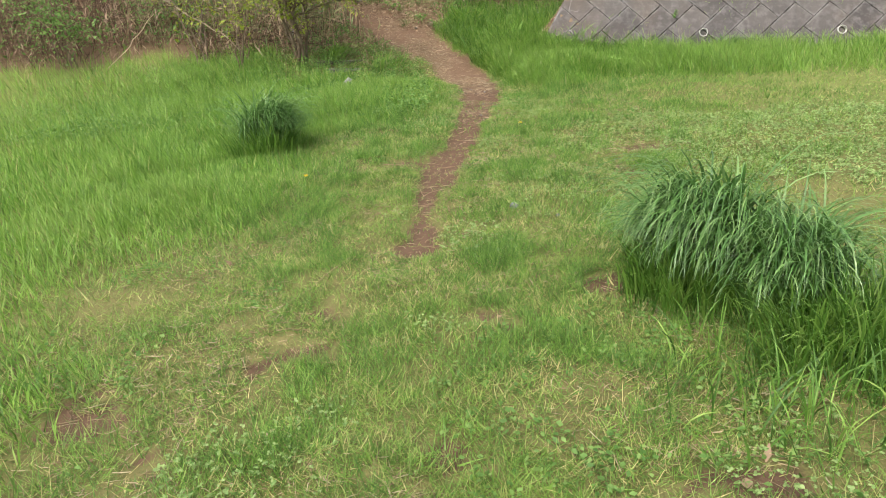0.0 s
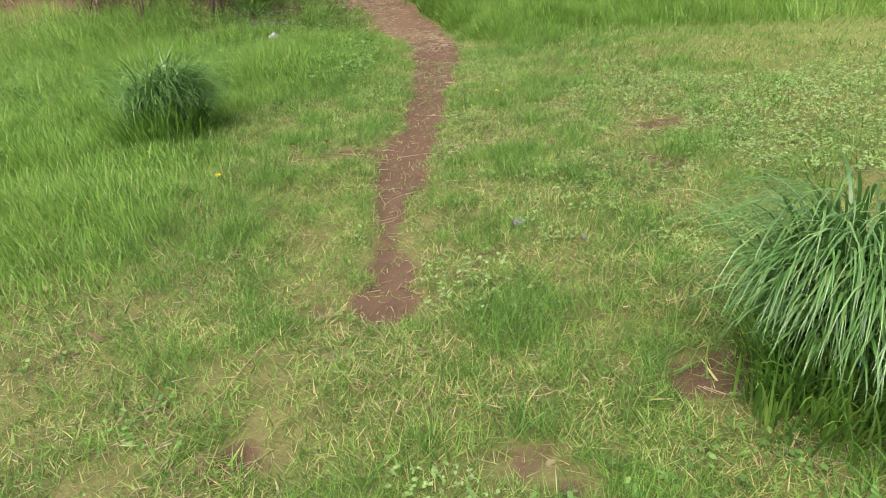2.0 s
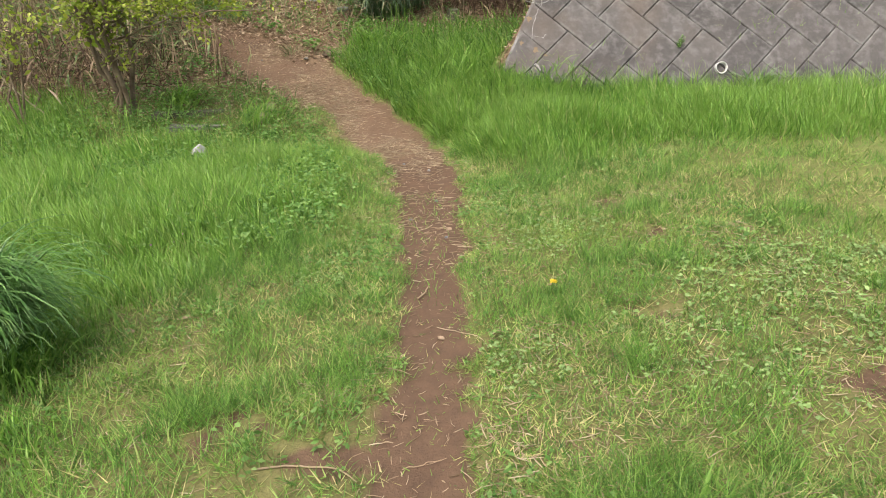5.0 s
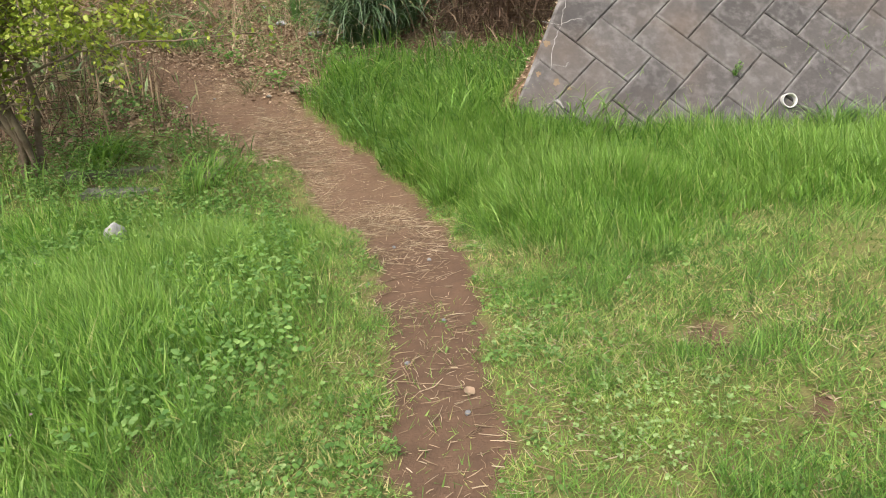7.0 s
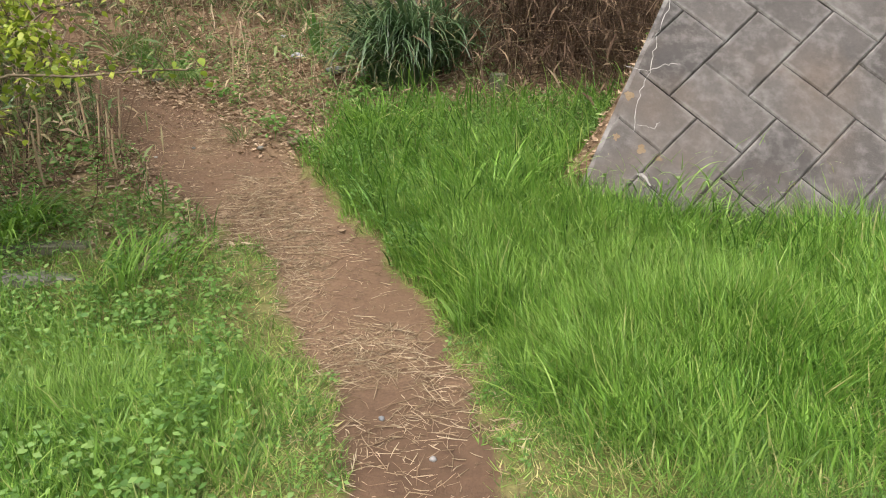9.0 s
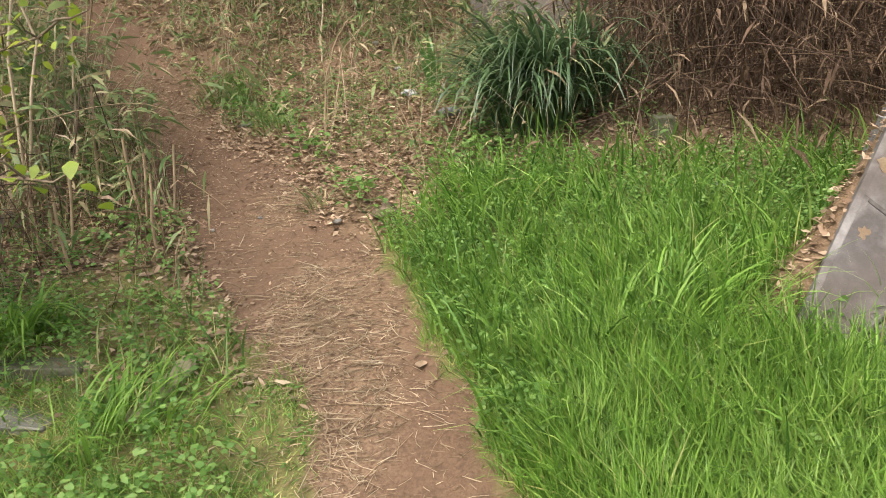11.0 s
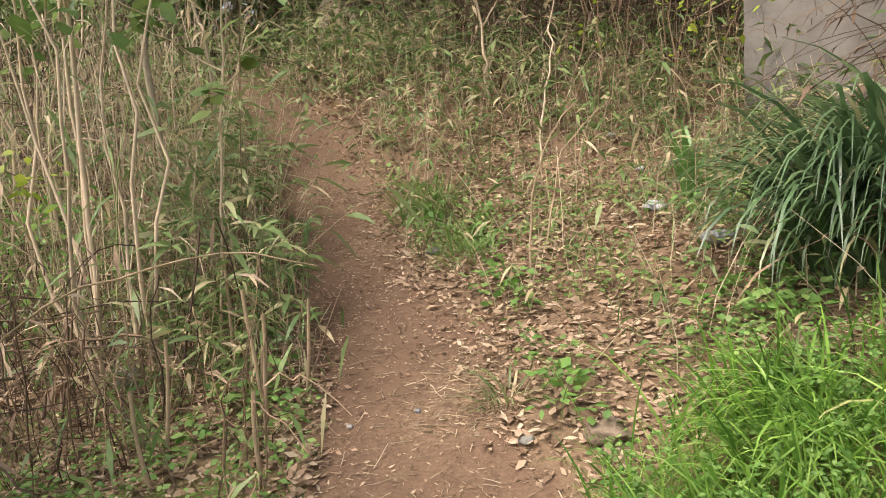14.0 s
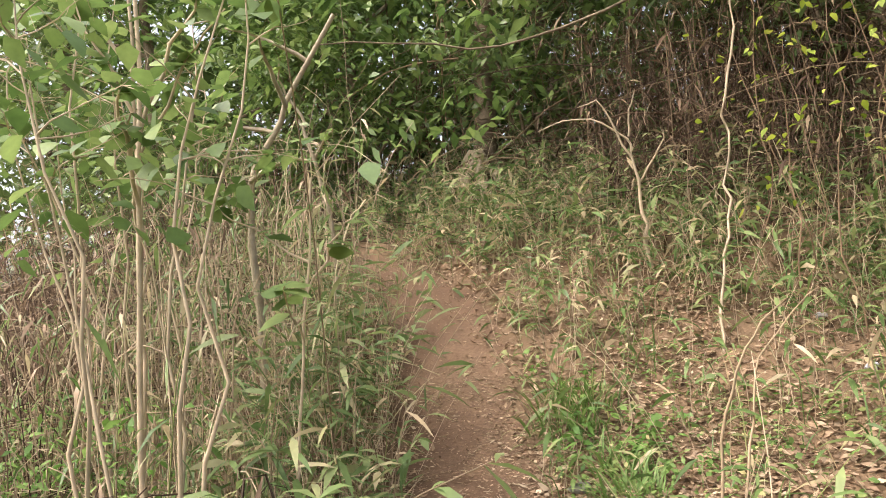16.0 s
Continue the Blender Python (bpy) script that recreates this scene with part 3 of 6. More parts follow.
        side = np.cross(np.gradient(P, axis=0), W_N)
        side /= np.linalg.norm(side, axis=1, keepdims=True)
        ob = add("crack", ribbons(P[None], W[None], side[None]), M_EFFLO, wall)
        tagged(ob, "white lime-filled crack")
    crack([(1.50, 0.57), (1.60, 0.70), (1.66, 0.86), (1.74, 1.00), (1.80, 1.16), (1.90, 1.33), (1.93, 1.44)], 0.0022)
    crack([(1.72, 0.98), (1.82, 1.02), (1.92, 1.01)], 0.0018)
    crack([(1.72, 0.98), (1.64, 1.00), (1.60, 1.01)], 0.0018)
    crack([(1.62, 0.72), (1.70, 0.70), (1.74, 0.73)], 0.002)
    crack([(1.49, 0.44), (1.55, 0.50), (1.60, 0.49), (1.66, 0.43)], 0.008)
    for x, z, rr in ((1.60, 0.86, 0.022), (1.62, 0.60, 0.02), (1.50, 0.66, 0.016), (1.70, 0.56, 0.013)):
        u, v = on_wall(x, z)
        bm = bmesh.new()
        vs = [bm.verts.new(wall_point(u + rr * k2 * math.cos(a), v + 1.2 * rr * k2 * math.sin(a), 0.003)) for a, k2 in ((i * 2 * math.pi / 14, 0.5 + random.random()) for i in range(14))]
        bm.faces.new(vs)
        part("lichen", bm, M_LICHEN, wall, "orange lichen spot")
    return wall


build_wall()


# ---- turf ----
def trail_x(y):
    return np.interp(y, TRAIL[:, 1], TRAIL[:, 0])


def tall_zone(x, y):
    """0 on the short worn turf beside the path, 1 in the unmown grass."""
    n = (vnoise(x, y, 0.9, 8) - 0.5) * 0.8
    side = x - trail_x(np.clip(y, 3.2, 13))
    left = sstep(0.6, 2.6, -side + n - 0.25 * sstep(4.0, 1.0, y) + 0.5 * sstep(5.4, 7.4, y))
    right = sstep(7.9, 9.0, y + 0.3 * side + n) * np.where(y > 8.7, sstep(-0.05, 0.12, trail_d(x, y)) * (side > 0), sstep(0.25, 0.6, side))
    return np.maximum(left * (1 - 0.75 * sstep(8.8, 9.2, y) * sstep(-2.6, -1.9, x)), right)


def clover_zone(x, y):
    return sstep(1.25, 0.7, np.hypot((x - 2.5) / 1.5, (y - 4.9) / 1.1) + (vnoise(x, y, 0.5, 9) - 0.5) * 0.8)


def open_turf(x, y):
    k = (0.04 + 0.96 * sstep(-0.06, 0.05, trail_d(x, y))) * np.maximum(0.24, sstep(-0.06, 0.03, bare_d(x, y))) * (1 - litter_zone(x, y))
    thin = 0.5 + 0.5 * sstep(0.3, 0.5, vnoise(x, y, 0.22, 11))
    return k * np.where(tall_zone(x, y) > 0.4, 1, thin) * sstep(10.5, 9.8, y) * np.where(y > 7.5, trail_d(x, y) > -0.03, 1)


def turf(n, spread, y0, y1, seed, wide=1.0, bias=(1.6, 1.05)):
    """Blades of grass, thickest along the path and thinning out sideways: short and trampled near it, long and upright away from it."""
    r = np.random.default_rng(seed)
    x, y = r.normal(0.15, spread, n), y0 + (y1 - y0) * r.beta(*bias, n)
    p = open_turf(x, y)
    k = (r.uniform(0, 1, n) < p) & ((wall_z(x, y) < 0.3) | (x < 1.4))
    x, y = x[k], y[k]
    b = np.stack([x, y, land(x, y)], 1)
    t = tall_zone(x, y)
    tuft = 0.6 * vnoise(x, y, 0.13, 12) + 0.4 * vnoise(x, y, 0.31, 35)
    far = sstep(5.5, 8.0, y)
    L = (0.031 + 0.085 * tuft ** 2) * (1 - t) + t * (0.07 + 0.04 * far + (0.08 + 0.05 * far) * vnoise(x, y, 0.5, 13) + 0.09 * tuft)
    L *= r.uniform(0.6, 1.35, len(b)) * (1 - 0.35 * sstep(0.25, 0.0, trail_d(x, y)))
    tall = r.uniform(0.15, 0.85, len(b)) < t
    fine = ~tall & (tuft + r.normal(0, 0.09, len(b)) > 0.58)
    for sel, w, m, name, label in ((~tall & ~fine, 0.0058, M_LAWN, "turf", "short yellow-green turf with dry straw blades"), (fine, 0.0044, M_TUFTED, "turf_tufts", "small fine green tufts in the short turf"),
                                   (tall, 0.0060, M_TALL, "meadow_grass", "long bright green unmown grass")):
        bb, ll = b[sel], L[sel]
        k = len(bb)
        az = r.uniform(0, 2 * np.pi, k) if m is not M_TALL else r.uniform(0, 2 * np.pi, k) * 0.75 + 0.5 * np.pi * vnoise(bb[:, 0], bb[:, 1], 0.4, 14)
        lean = np.abs(r.normal({M_LAWN: 0.78, M_TUFTED: 0.5, M_TALL: 0.26}[m], 0.32, k))
        ob = add(name, blades(bb, ll, az, lean, r.uniform(0.2, 1.2, k), w * wide * r.uniform(0.6, 1.4, k), 3 if wide < 1.5 and m is M_TALL else 2, 1.2, r), m)
        tagged(ob, label, "grass", kind="stuff")


turf(120000, 1.25, 0.2, 10.4, 21)
turf(210000, 1.0, 0.7, 4.8, 24, 0.9, (1.0, 1.0))
turf(150000, 1.5, 4.5, 9.6, 27, 1.2, (1.0, 1.0))
turf(100000, 1.1, 5.2, 8.6, 28, 1.1, (1.0, 1.0))
turf(120000, 3.3, -1.5, 10.5, 22, 1.9)
turf(24000, 9.0, -9.0, 10.5, 23, 3)


def dry_bits(n, box, keep, seed, lo=0.015, hi=0.07, name="dry_grass_bits", label="scattered dry straw and grass clippings"):
    r = np.random.default_rng(seed)
    b = scatter(n, *box, keep, r)
    k = len(b)
    b[:, 2] += r.uniform(0.004, 0.014, k)
    az, L = r.uniform(0, 2 * np.pi, k), r.uniform(lo, hi, k)
    d = np.stack([np.cos(az), np.sin(az), r.normal(0, 0.12, k)], 1) * L[:, None] / 2
    bend = np.stack([-np.sin(az), np.cos(az), np.zeros(k)], 1) * (L * r.normal(0, 0.06, k))[:, None]
    P = np.stack([b - d, b + bend, b + d], 1)
    W = np.repeat(r.uniform(0.0006, 0.0022, k)[:, None], 3, 1) * np.array([0.7, 1, 0.6])
    return tagged(add(name, tubes(P, W, 3), M_STRAW), label, "straw", kind="stuff")


dry_bits(32000, (-1.6, 1.7, 1.0, 9.5), lambda x, y: np.maximum(open_turf(x, y), 0.9 * (bare_d(x, y) < 0.03)) * (1 - tall_zone(x, y)) * sstep(0.3, 0.55, vnoise(x, y, 0.35, 15)), 31)
def trodden(x, y):
    return sstep(0.06, -0.05, trail_d(x, y)) * (0.12 * sstep(5.8, 7.0, y) + 0.88 * sstep(7.6, 9.0, y)) * (0.2 + 0.8 * sstep(0.4, 0.62, vnoise(x, y, 0.35, 16)))


dry_bits(64000, (-2.6, 0.9, 5.8, 12.6), trodden, 32, 0.008, 0.04, "path_straw", "fine pale straw chips trodden into the path")
dry_bits(22000, (-1.6, 0.9, 6.4, 11.0), lambda x, y: trodden(x, y) * (1 - 0.6 * sstep(9.9, 10.3, y)), 34, 0.04, 0.13, "path_straw", "long pale straws lying on the path")
dry_bits(2600, (-0.5, 0.8, 3.2, 8.2), lambda x, y: sstep(0.02, -0.05, trail_d(x, y)), 33, 0.008, 0.05, "path_straw", "few pale straw bits on the bare path")


def dead_leaves(n, box, keep, seed, size=(0.03, 0.075)):
    r = np.random.default_rng(seed)
    b = scatter(n, *box, keep, r)
    k = len(b)
    b[:, 2] += r.uniform(0.002, 0.014, k)
    az = r.uniform(0, 2 * np.pi, k)
    d = np.stack([np.cos(az), np.sin(az), r.normal(0.05, 0.16, k)], 1)
    L = r.uniform(*size, k)
    s = leaves(b, d, L, L * r.uniform(0.35, 0.62, k), r.normal(-0.05, 0.22, (k, 1)), 3, (0.15, 1.0, 0.15), r)
    return tagged(add("leaf_litter", s, M_LITTER), "brown dry fallen leaves covering the bank", "leaf litter", kind="stuff")


def litter_keep(x, y):
    return litter_zone(x, y) * sstep(-0.10, 0.03, trail_d(x, y)) * (0.6 + 0.4 * sstep(0.3, 0.55, vnoise(x, y, 0.5, 17)))


dead_leaves(78000, (-3.6, 2.2, 9.6, 13.6), litter_keep, 41, (0.018, 0.046))
dead_leaves(42000, (-3.8, 0.6, 9.3, 13.4), lambda x, y: sstep(0.08, -0.02, trail_d(x, y)) * (0.25 + 0.6 * sstep(10.0, 11.0, y)), 42, (0.006, 0.022))
dead_leaves(16000, (-3.4, 0.8, 9.2, 13.2), lambda x, y: sstep(-0.17, -0.03, trail_d(x, y)) * sstep(0.10, 0.04, trail_d(x, y)) * sstep(9.3, 10.0, y) * (0.35 + 0.65 * sstep(0.3, 0.6, vnoise(x, y, 0.3, 33))), 46, (0.012, 0.038))
dead_leaves(260, (-1.5, 1.8, 1.2, 9.0), lambda x, y: 0.3 * open_turf(x, y) + 0.6 * (bare_d(x, y) < 0), 43, (0.02, 0.05))
dead_leaves(6000, (-8, 3, 13.6, 19), lambda x, y: 0.6 + 0 * x, 44, (0.05, 0.1))


def rosettes(name, n, box, keep, seed, size, material, label, per=6, rise=0.5):
    """Low broad-leaved weeds: a few oval leaves round each root, on short stalks."""
    r = np.random.default_rng(seed)
    b = scatter(n, *box, keep, r)
    k = len(b)
    b = np.repeat(b, per, 0)
    az = r.uniform(0, 2 * np.pi, k * per)
    up = np.abs(r.normal(rise, 0.35, k * per))
    L = r.uniform(*size, k * per)
    h = np.stack([np.cos(az), np.sin(az), np.zeros(k * per)], 1)
    b = b + h * (L * r.uniform(0.2, 1.0, k * per))[:, None]
    b[:, 2] += L * up * 1.5 + 0.01
    d = h + np.stack([r.normal(0, 0.4, k * per), r.normal(0, 0.4, k * per), r.normal(0.2, 0.3, k * per)], 1)
    s = leaves(b, d, L, L * r.uniform(0.55, 0.85, k * per), 0.25, 3, (0.3, 1.0, 0.15), r)
    return tagged(add(name, s, material), label, "weeds", kind="stuff")


rosettes("clover", 7000, (0.6, 5.5, 3.4, 6.8), lambda x, y: clover_zone(x, y) * (bare_d(x, y) > 0), 51, (0.008, 0.02), M_CLOVER, "pale green low clover-like weeds in the turf")
CLOVER_SPOTS = [(-0.35, 2.01, 0.14), (-0.55, 1.74, 0.24), (-0.03, 2.54, 0.13), (0.16, 3.50, 0.27), (0.22, 3.25, 0.16), (0.70, 4.18, 0.34), (0.50, 3.75, 0.16), (1.64, 4.61, 0.40),
                (0.95, 1.72, 0.22), (1.15, 1.55, 0.2), (0.35, 5.3, 0.2), (0.78, 6.4, 0.3), (0.60, 7.0, 0.2), (1.05, 3.6, 0.25), (-0.25, 3.9, 0.1), (-0.28, 6.3, 0.16)]


def clover_spot(x, y):
    best = np.zeros(np.asarray(x, float).shape)
    for a, b, q in CLOVER_SPOTS:
        best = np.maximum(best, sstep(1.15, 0.55, np.hypot(x - a, y - b) / q + (vnoise(x, y, 0.12, 36) - 0.5) * 0.9))
    return best * (trail_d(x, y) > 0.02)


def trefoils(n, box, keep, seed, size, material, label):
    """Clover-like weeds: three round leaflets on each short stalk."""
    r = np.random.default_rng(seed)
    b = scatter(n, *box, keep, r)
    k = len(b)
    b[:, 2] += r.uniform(0.012, 0.045, k)
    a0, L = r.uniform(0, 2 * np.pi, k), r.uniform(*size, k)
    b, L = np.repeat(b, 3, 0), np.repeat(L, 3)
    az = np.repeat(a0, 3) + np.tile(np.arange(3) * 2 * np.pi / 3, k)
    d = np.stack([np.cos(az), np.sin(az), r.normal(0.15, 0.3, 3 * k)], 1)
    return tagged(add("clover", leaves(b, d, L, L * 0.95, 0.15, 4, (0.15, 0.9, 1.0, 0.35), r), material), label, "clover", kind="stuff")


trefoils(34000, (-1.0, 2.4, 1.2, 7.5), lambda x, y: 0.8 * clover_spot(x, y), 501, (0.005, 0.011), M_CLOVER, "pale green clover patches in the short turf")
trefoils(16000, (-1.6, 1.8, 1.0, 9.0), lambda x, y: 0.5 * open_turf(x, y) * (1 - tall_zone(x, y)) * sstep(0.45, 0.7, vnoise(x, y, 0.28, 37)), 502, (0.004, 0.009), M_WEED, "small clover scattered through the short turf")
trefoils(14000, (0.6, 5.5, 3.4, 6.8), lambda x, y: clover_zone(x, y) * (bare_d(x, y) > 0), 503, (0.006, 0.013), M_CLOVER, "broad pale clover patch in the turf")
rosettes("clover", 9000, (-1.6, 1.8, 1.0, 9.0), lambda x, y: open_turf(x, y) * (1 - tall_zone(x, y)) * sstep(0.47, 0.68, vnoise(x, y, 0.45, 18)), 52, (0.009, 0.022), M_WEED, "small green weeds among the short turf")
rosettes("path_edge_weeds", 1100, (-0.6, 0.9, 5.0, 9.5), lambda x, y: sstep(0.22, 0.06, trail_d(x, y)) * (trail_d(x, y) > 0.0), 53, (0.008, 0.019), M_WEED, "flat broad-leaved weeds along the path edge", 7, 0.15)
rosettes("ground_cover", 9500, (-7.0, -0.2, 6.6, 10.4), lambda x, y: sstep(10.1, 9.6, y) * sstep(0.1, 0.3, trail_d(x, y)) * sstep(-6.5, -3.0, x) * np.maximum(0.3, sstep(0.2, 0.75, vnoise(x, y, 0.45, 19) + 0.2 * sstep(7.5, 9, y))), 54, (0.011, 0.028), M_WEED, "leafy green weeds in the long grass", 7, 3.0)
rosettes("ground_cover", 3600, (-3.4, -0.1, 6.4, 10.2), lambda x, y: sstep(0.15, 0.4, trail_d(x, y)) * (0.2 + 0.8 * sstep(0.35, 0.65, vnoise(x, y, 0.4, 38))) * sstep(6.4, 7.4, y), 59, (0.013, 0.03), M_WEED, "broad-leaved dark green weeds in the meadow", 6, 2.0)


def green_patch(x, y):
    s = x - trail_x(y)
    return (s > 0.2) * (1 - litter_zone(x, y)) * sstep(8.8, 9.3, y) * sstep(-0.02, 0.08, trail_d(x, y))


rosettes("bank_weeds", 6500, (-0.4, 2.2, 9.0, 11.4), lambda x, y: green_patch(x, y) * np.maximum(sstep(0.3, 0.55, vnoise(x, y, 0.4, 20)), 0.45 * sstep(9.9, 10.4, y)), 55, (0.010, 0.024), M_WEED, "lush green leafy weeds at the foot of the bank", 9, 3.2)
rosettes("bank_weeds", 2000, (-0.4, 2.2, 9.2, 11.4), lambda x, y: green_patch(x, y) * sstep(9.4, 10.1, y) * sstep(0.25, 0.5, vnoise(x, y, 0.35, 40)), 60, (0.008, 0.018), M_WEED, "tall leafy green weeds among the drooping grass", 10, 6.0)
def uphill_edge(x, y):
    s = trail_x(y) - x
    return sstep(0.2, 0.3, s) * sstep(2.4, 1.4, s) * sstep(9.3, 9.6, y) * (trail_d(x, y) > 0.0)


rosettes("bank_weeds", 1200, (-3.4, -0.5, 9.2, 11.2), lambda x, y: uphill_edge(x, y) * sstep(0.35, 0.6, vnoise(x, y, 0.4, 31)) * sstep(10.9, 10.2, y), 57, (0.012, 0.028), M_WEED, "leafy green weeds among the stems beside the path", 8, 1.5)
dead_leaves(9000, (-3.4, -0.3, 9.2, 11.4), lambda x, y: 0.8 * uphill_edge(x, y), 45, (0.02, 0.05))
rosettes("bank_weeds", 3200, (-2.4, 1.2, 10.2, 12.9), lambda x, y: litter_zone(x, y) * sstep(0.38, 0.62, vnoise(x, y, 0.3, 34)) * (trail_d(x, y) > 0.06), 58, (0.012, 0.03), M_TUFT, "small muted green weeds between fallen leaves", 5, 1.6)
rosettes("bank_weeds", 1500, (-2.2, 1.2, 9.9, 12.6), lambda x, y: litter_zone(x, y) * sstep(0.45, 0.7, vnoise(x, y, 0.5, 21)) * (trail_d(x, y) > 0.08), 56, (0.02, 0.05), M_WEED, "green seedlings pushing through fallen leaves", 6, 1.2)


def long_grass(n, box, keep, seed, lo, hi, label, material=None, w=0.007, az0=None):
    r = np.random.default_rng(seed)
    b = scatter(n, *box, keep, r)
    k = len(b)
    az = r.uniform(0, 2 * np.pi, k) if az0 is None else r.normal(az0, 0.9, k)
    s = blades(b, r.uniform(lo, hi, k), az, np.abs(r.normal(0.25, 0.2, k)), r.uniform(0.5, 1.7, k), w * r.uniform(0.6, 1.3, k), 5, 0.8, r)
    return tagged(add("long_grass", s, material or M_TALL), label, "grass", kind="stuff")


long_grass(6400, (-0.4, 2.2, 8.9, 11.3), green_patch, 61, 0.12, 0.40, "lush bright green drooping grass beside the path", M_TUFTED, 0.0085, az0=-2.2)
long_grass(9000, (0.7, 6.0, 8.0, 9.7), lambda x, y: tall_zone(x, y) * sstep(0.3, 0.6, vnoise(x, y, 0.5, 22)), 62, 0.14, 0.30, "tall bright green grass below the wall", w=0.0048)
long_grass(1500, (-3.4, -0.5, 9.4, 11.4), lambda x, y: uphill_edge(x, y) * sstep(0.35, 0.6, vnoise(x, y, 0.35, 32)), 65, 0.10, 0.26, "thin green and tan grass among the dead stems", M_TUFT, 0.006)
long_grass(2500, (-3.5, -0.4, 7.0, 10.2), lambda x, y: tall_zone(x, y) * sstep(0.45, 0.7, vnoise(x, y, 0.5, 23)), 63, 0.15, 0.32, "long green grass by the path")


long_grass(2600, (0.6, 2.2, 1.3, 2.7), lambda x, y: sstep(0.62, 0.3, np.hypot((x - 1.4) * 0.8, y - 2.0)), 64, 0.11, 0.27, "long green grass in front of the tall clump", w=0.006, material=M_TUFTED)


# ---- grass clumps ----
def clump(name, place, n, rad, lo, hi, w, label, material, seed, lean_to=None, spread=0.5, K=7, single=0, droop=(0.7, 2.1), share=0.6, bend=1.3):
    """A tuft of long blades; the outermost of a large one are parts of their own."""
    r = np.random.default_rng(seed)
    root = thing(name, (place[0], place[1], float(land(place[0], place[1]))), label, "grass clump", "grass clumps")
    a, q = r.uniform(0, 2 * np.pi, n), rad * np.sqrt(r.uniform(0, 1, n))
    x, y = place[0] + q * np.cos(a), place[1] + q * np.sin(a)
    b = np.stack([x, y, land(x, y) - 0.01], 1) - np.array(root.location)
    az = a + r.normal(0, 0.7, n)
    if lean_to is not None:
        k = r.uniform(0, 1, n) < share
        az[k] = r.normal(lean_to, 0.45, k.sum())
    L = r.uniform(lo, hi, n) * (1.1 - 0.35 * (q / rad) ** 2)
    nb = max(6, n // 28)
    bi = r.integers(0, nb, n)
    az = np.arctan2(0.5 * np.sin(az) + 0.6 * np.sin(az[bi]), 0.5 * np.cos(az) + 0.6 * np.cos(az[bi])) + r.normal(0, 0.2, nb)[bi]
    b[:, :2] = 0.45 * b[:, :2] + 0.55 * b[bi, :2]
    L *= r.uniform(0.7, 1.15, nb)[bi]
    lean, dr, wd = np.abs(r.normal(0.10, 0.10, n)) + spread * q / rad * 0.5, r.uniform(*droop, n), w * r.uniform(0.6, 1.3, n)
    for i in range(single):
        j = slice(i, i + 1)
        add("blade", blades(b[j], L[j] * 1.06, az[j], lean[j], dr[j], wd[j] * 1.1, K, 0.5, r, bend), material, root)
    j = slice(single, n)
    tagged(add("blade_mass", blades(b[j], L[j], az[j], lean[j], dr[j], wd[j], K, 0.5, r, bend), material, root), kind="stuff")
    return root


clump("grass_clump", (1.10, 2.84), 1700, 0.26, 0.44, 0.74, 0.0105, "tall dark green grass clump drooping over in the turf", M_CLUMP, 71, -2.3, 0.12, 11, 150, (1.9, 3.0), 0.8, 2.3)
clump("grass_clump", (1.30, 2.58), 1200, 0.26, 0.34, 0.58, 0.0105, "dark green grass clump arching beside a taller one", M_CLUMP, 88, -2.2, 0.15, 11, 90, (1.8, 2.9), 0.75, 2.3)
clump("grass_clump", (0.96, 2.68), 1400, 0.27, 0.2, 0.42, 0.0065, "bright green grass skirt at the foot of the clump", M_TUFTED, 89, -2.2, 0.3, 6, 40, (0.3, 1.3), 0.3)
clump("grass_clump", (1.34, 2.22), 1700, 0.36, 0.16, 0.36, 0.0068, "shorter green grass tuft beside the tall clump", M_TUFTED, 72, -2.2, 0.3, 6, 60, (0.4, 1.6), 0.4)
clump("grass_clump", (1.74, 2.30), 700, 0.26, 0.22, 0.4, 0.008, "drooping green grass tuft at the turf", M_CLUMP, 73, -2.6, droop=(1.0, 2.4))
clump("grass_clump", (-1.44, 5.84), 1500, 0.25, 0.46, 0.74, 0.0095, "tall dark green grass clump in the meadow", M_CLUMP, 74, -0.7, 0.15, 9, 60, (1.7, 2.8), 0.7, 2.2)
clump("grass_clump", (-1.46, 5.66), 1100, 0.32, 0.2, 0.42, 0.006, "lighter green grass round the meadow clump", M_TUFTED, 90, -1.2, 0.4, 6, 40, (0.5, 1.6), 0.4)
clump("sedge_clump", (0.46, 11.66), 560, 0.30, 0.60, 1.0, 0.019, "large dark green sedge clump with strap leaves on the bank", M_SEDGE, 75, -2.1, 0.5, 9, 160, (1.6, 2.8), 0.7, 1.6)
clump("sedge_clump", (0.74, 11.86), 300, 0.25, 0.6, 1.0, 0.019, "dark green sedge clump behind the larger one", M_SEDGE, 81, -1.7, 0.5, 9, 60, (1.4, 2.6), 0.6, 1.6)
clump("grass_tuft", (-1.68, 12.35), 260, 0.26, 0.14, 0.36, 0.007, "muted green grass tuft in fallen leaves", M_TUFT, 76, -1.5, 0.9, 6, 40)
clump("grass_tuft", (-1.10, 11.78), 150, 0.20, 0.12, 0.30, 0.007, "sparse green grass tuft on the bank", M_TUFT, 77, None, 1.0, 6, 30)
clump("grass_tuft", (-1.35, 12.05), 90, 0.16, 0.12, 0.28, 0.007, "thin grass tuft with tan tips on the bank", M_TUFT, 82, None, 1.0, 6)
clump("grass_tuft", (-0.55, 10.75), 50, 0.09, 0.10, 0.2, 0.007, "small grass tuft with brown tips", M_BAMBOO, 78, None, 1.0, 5)
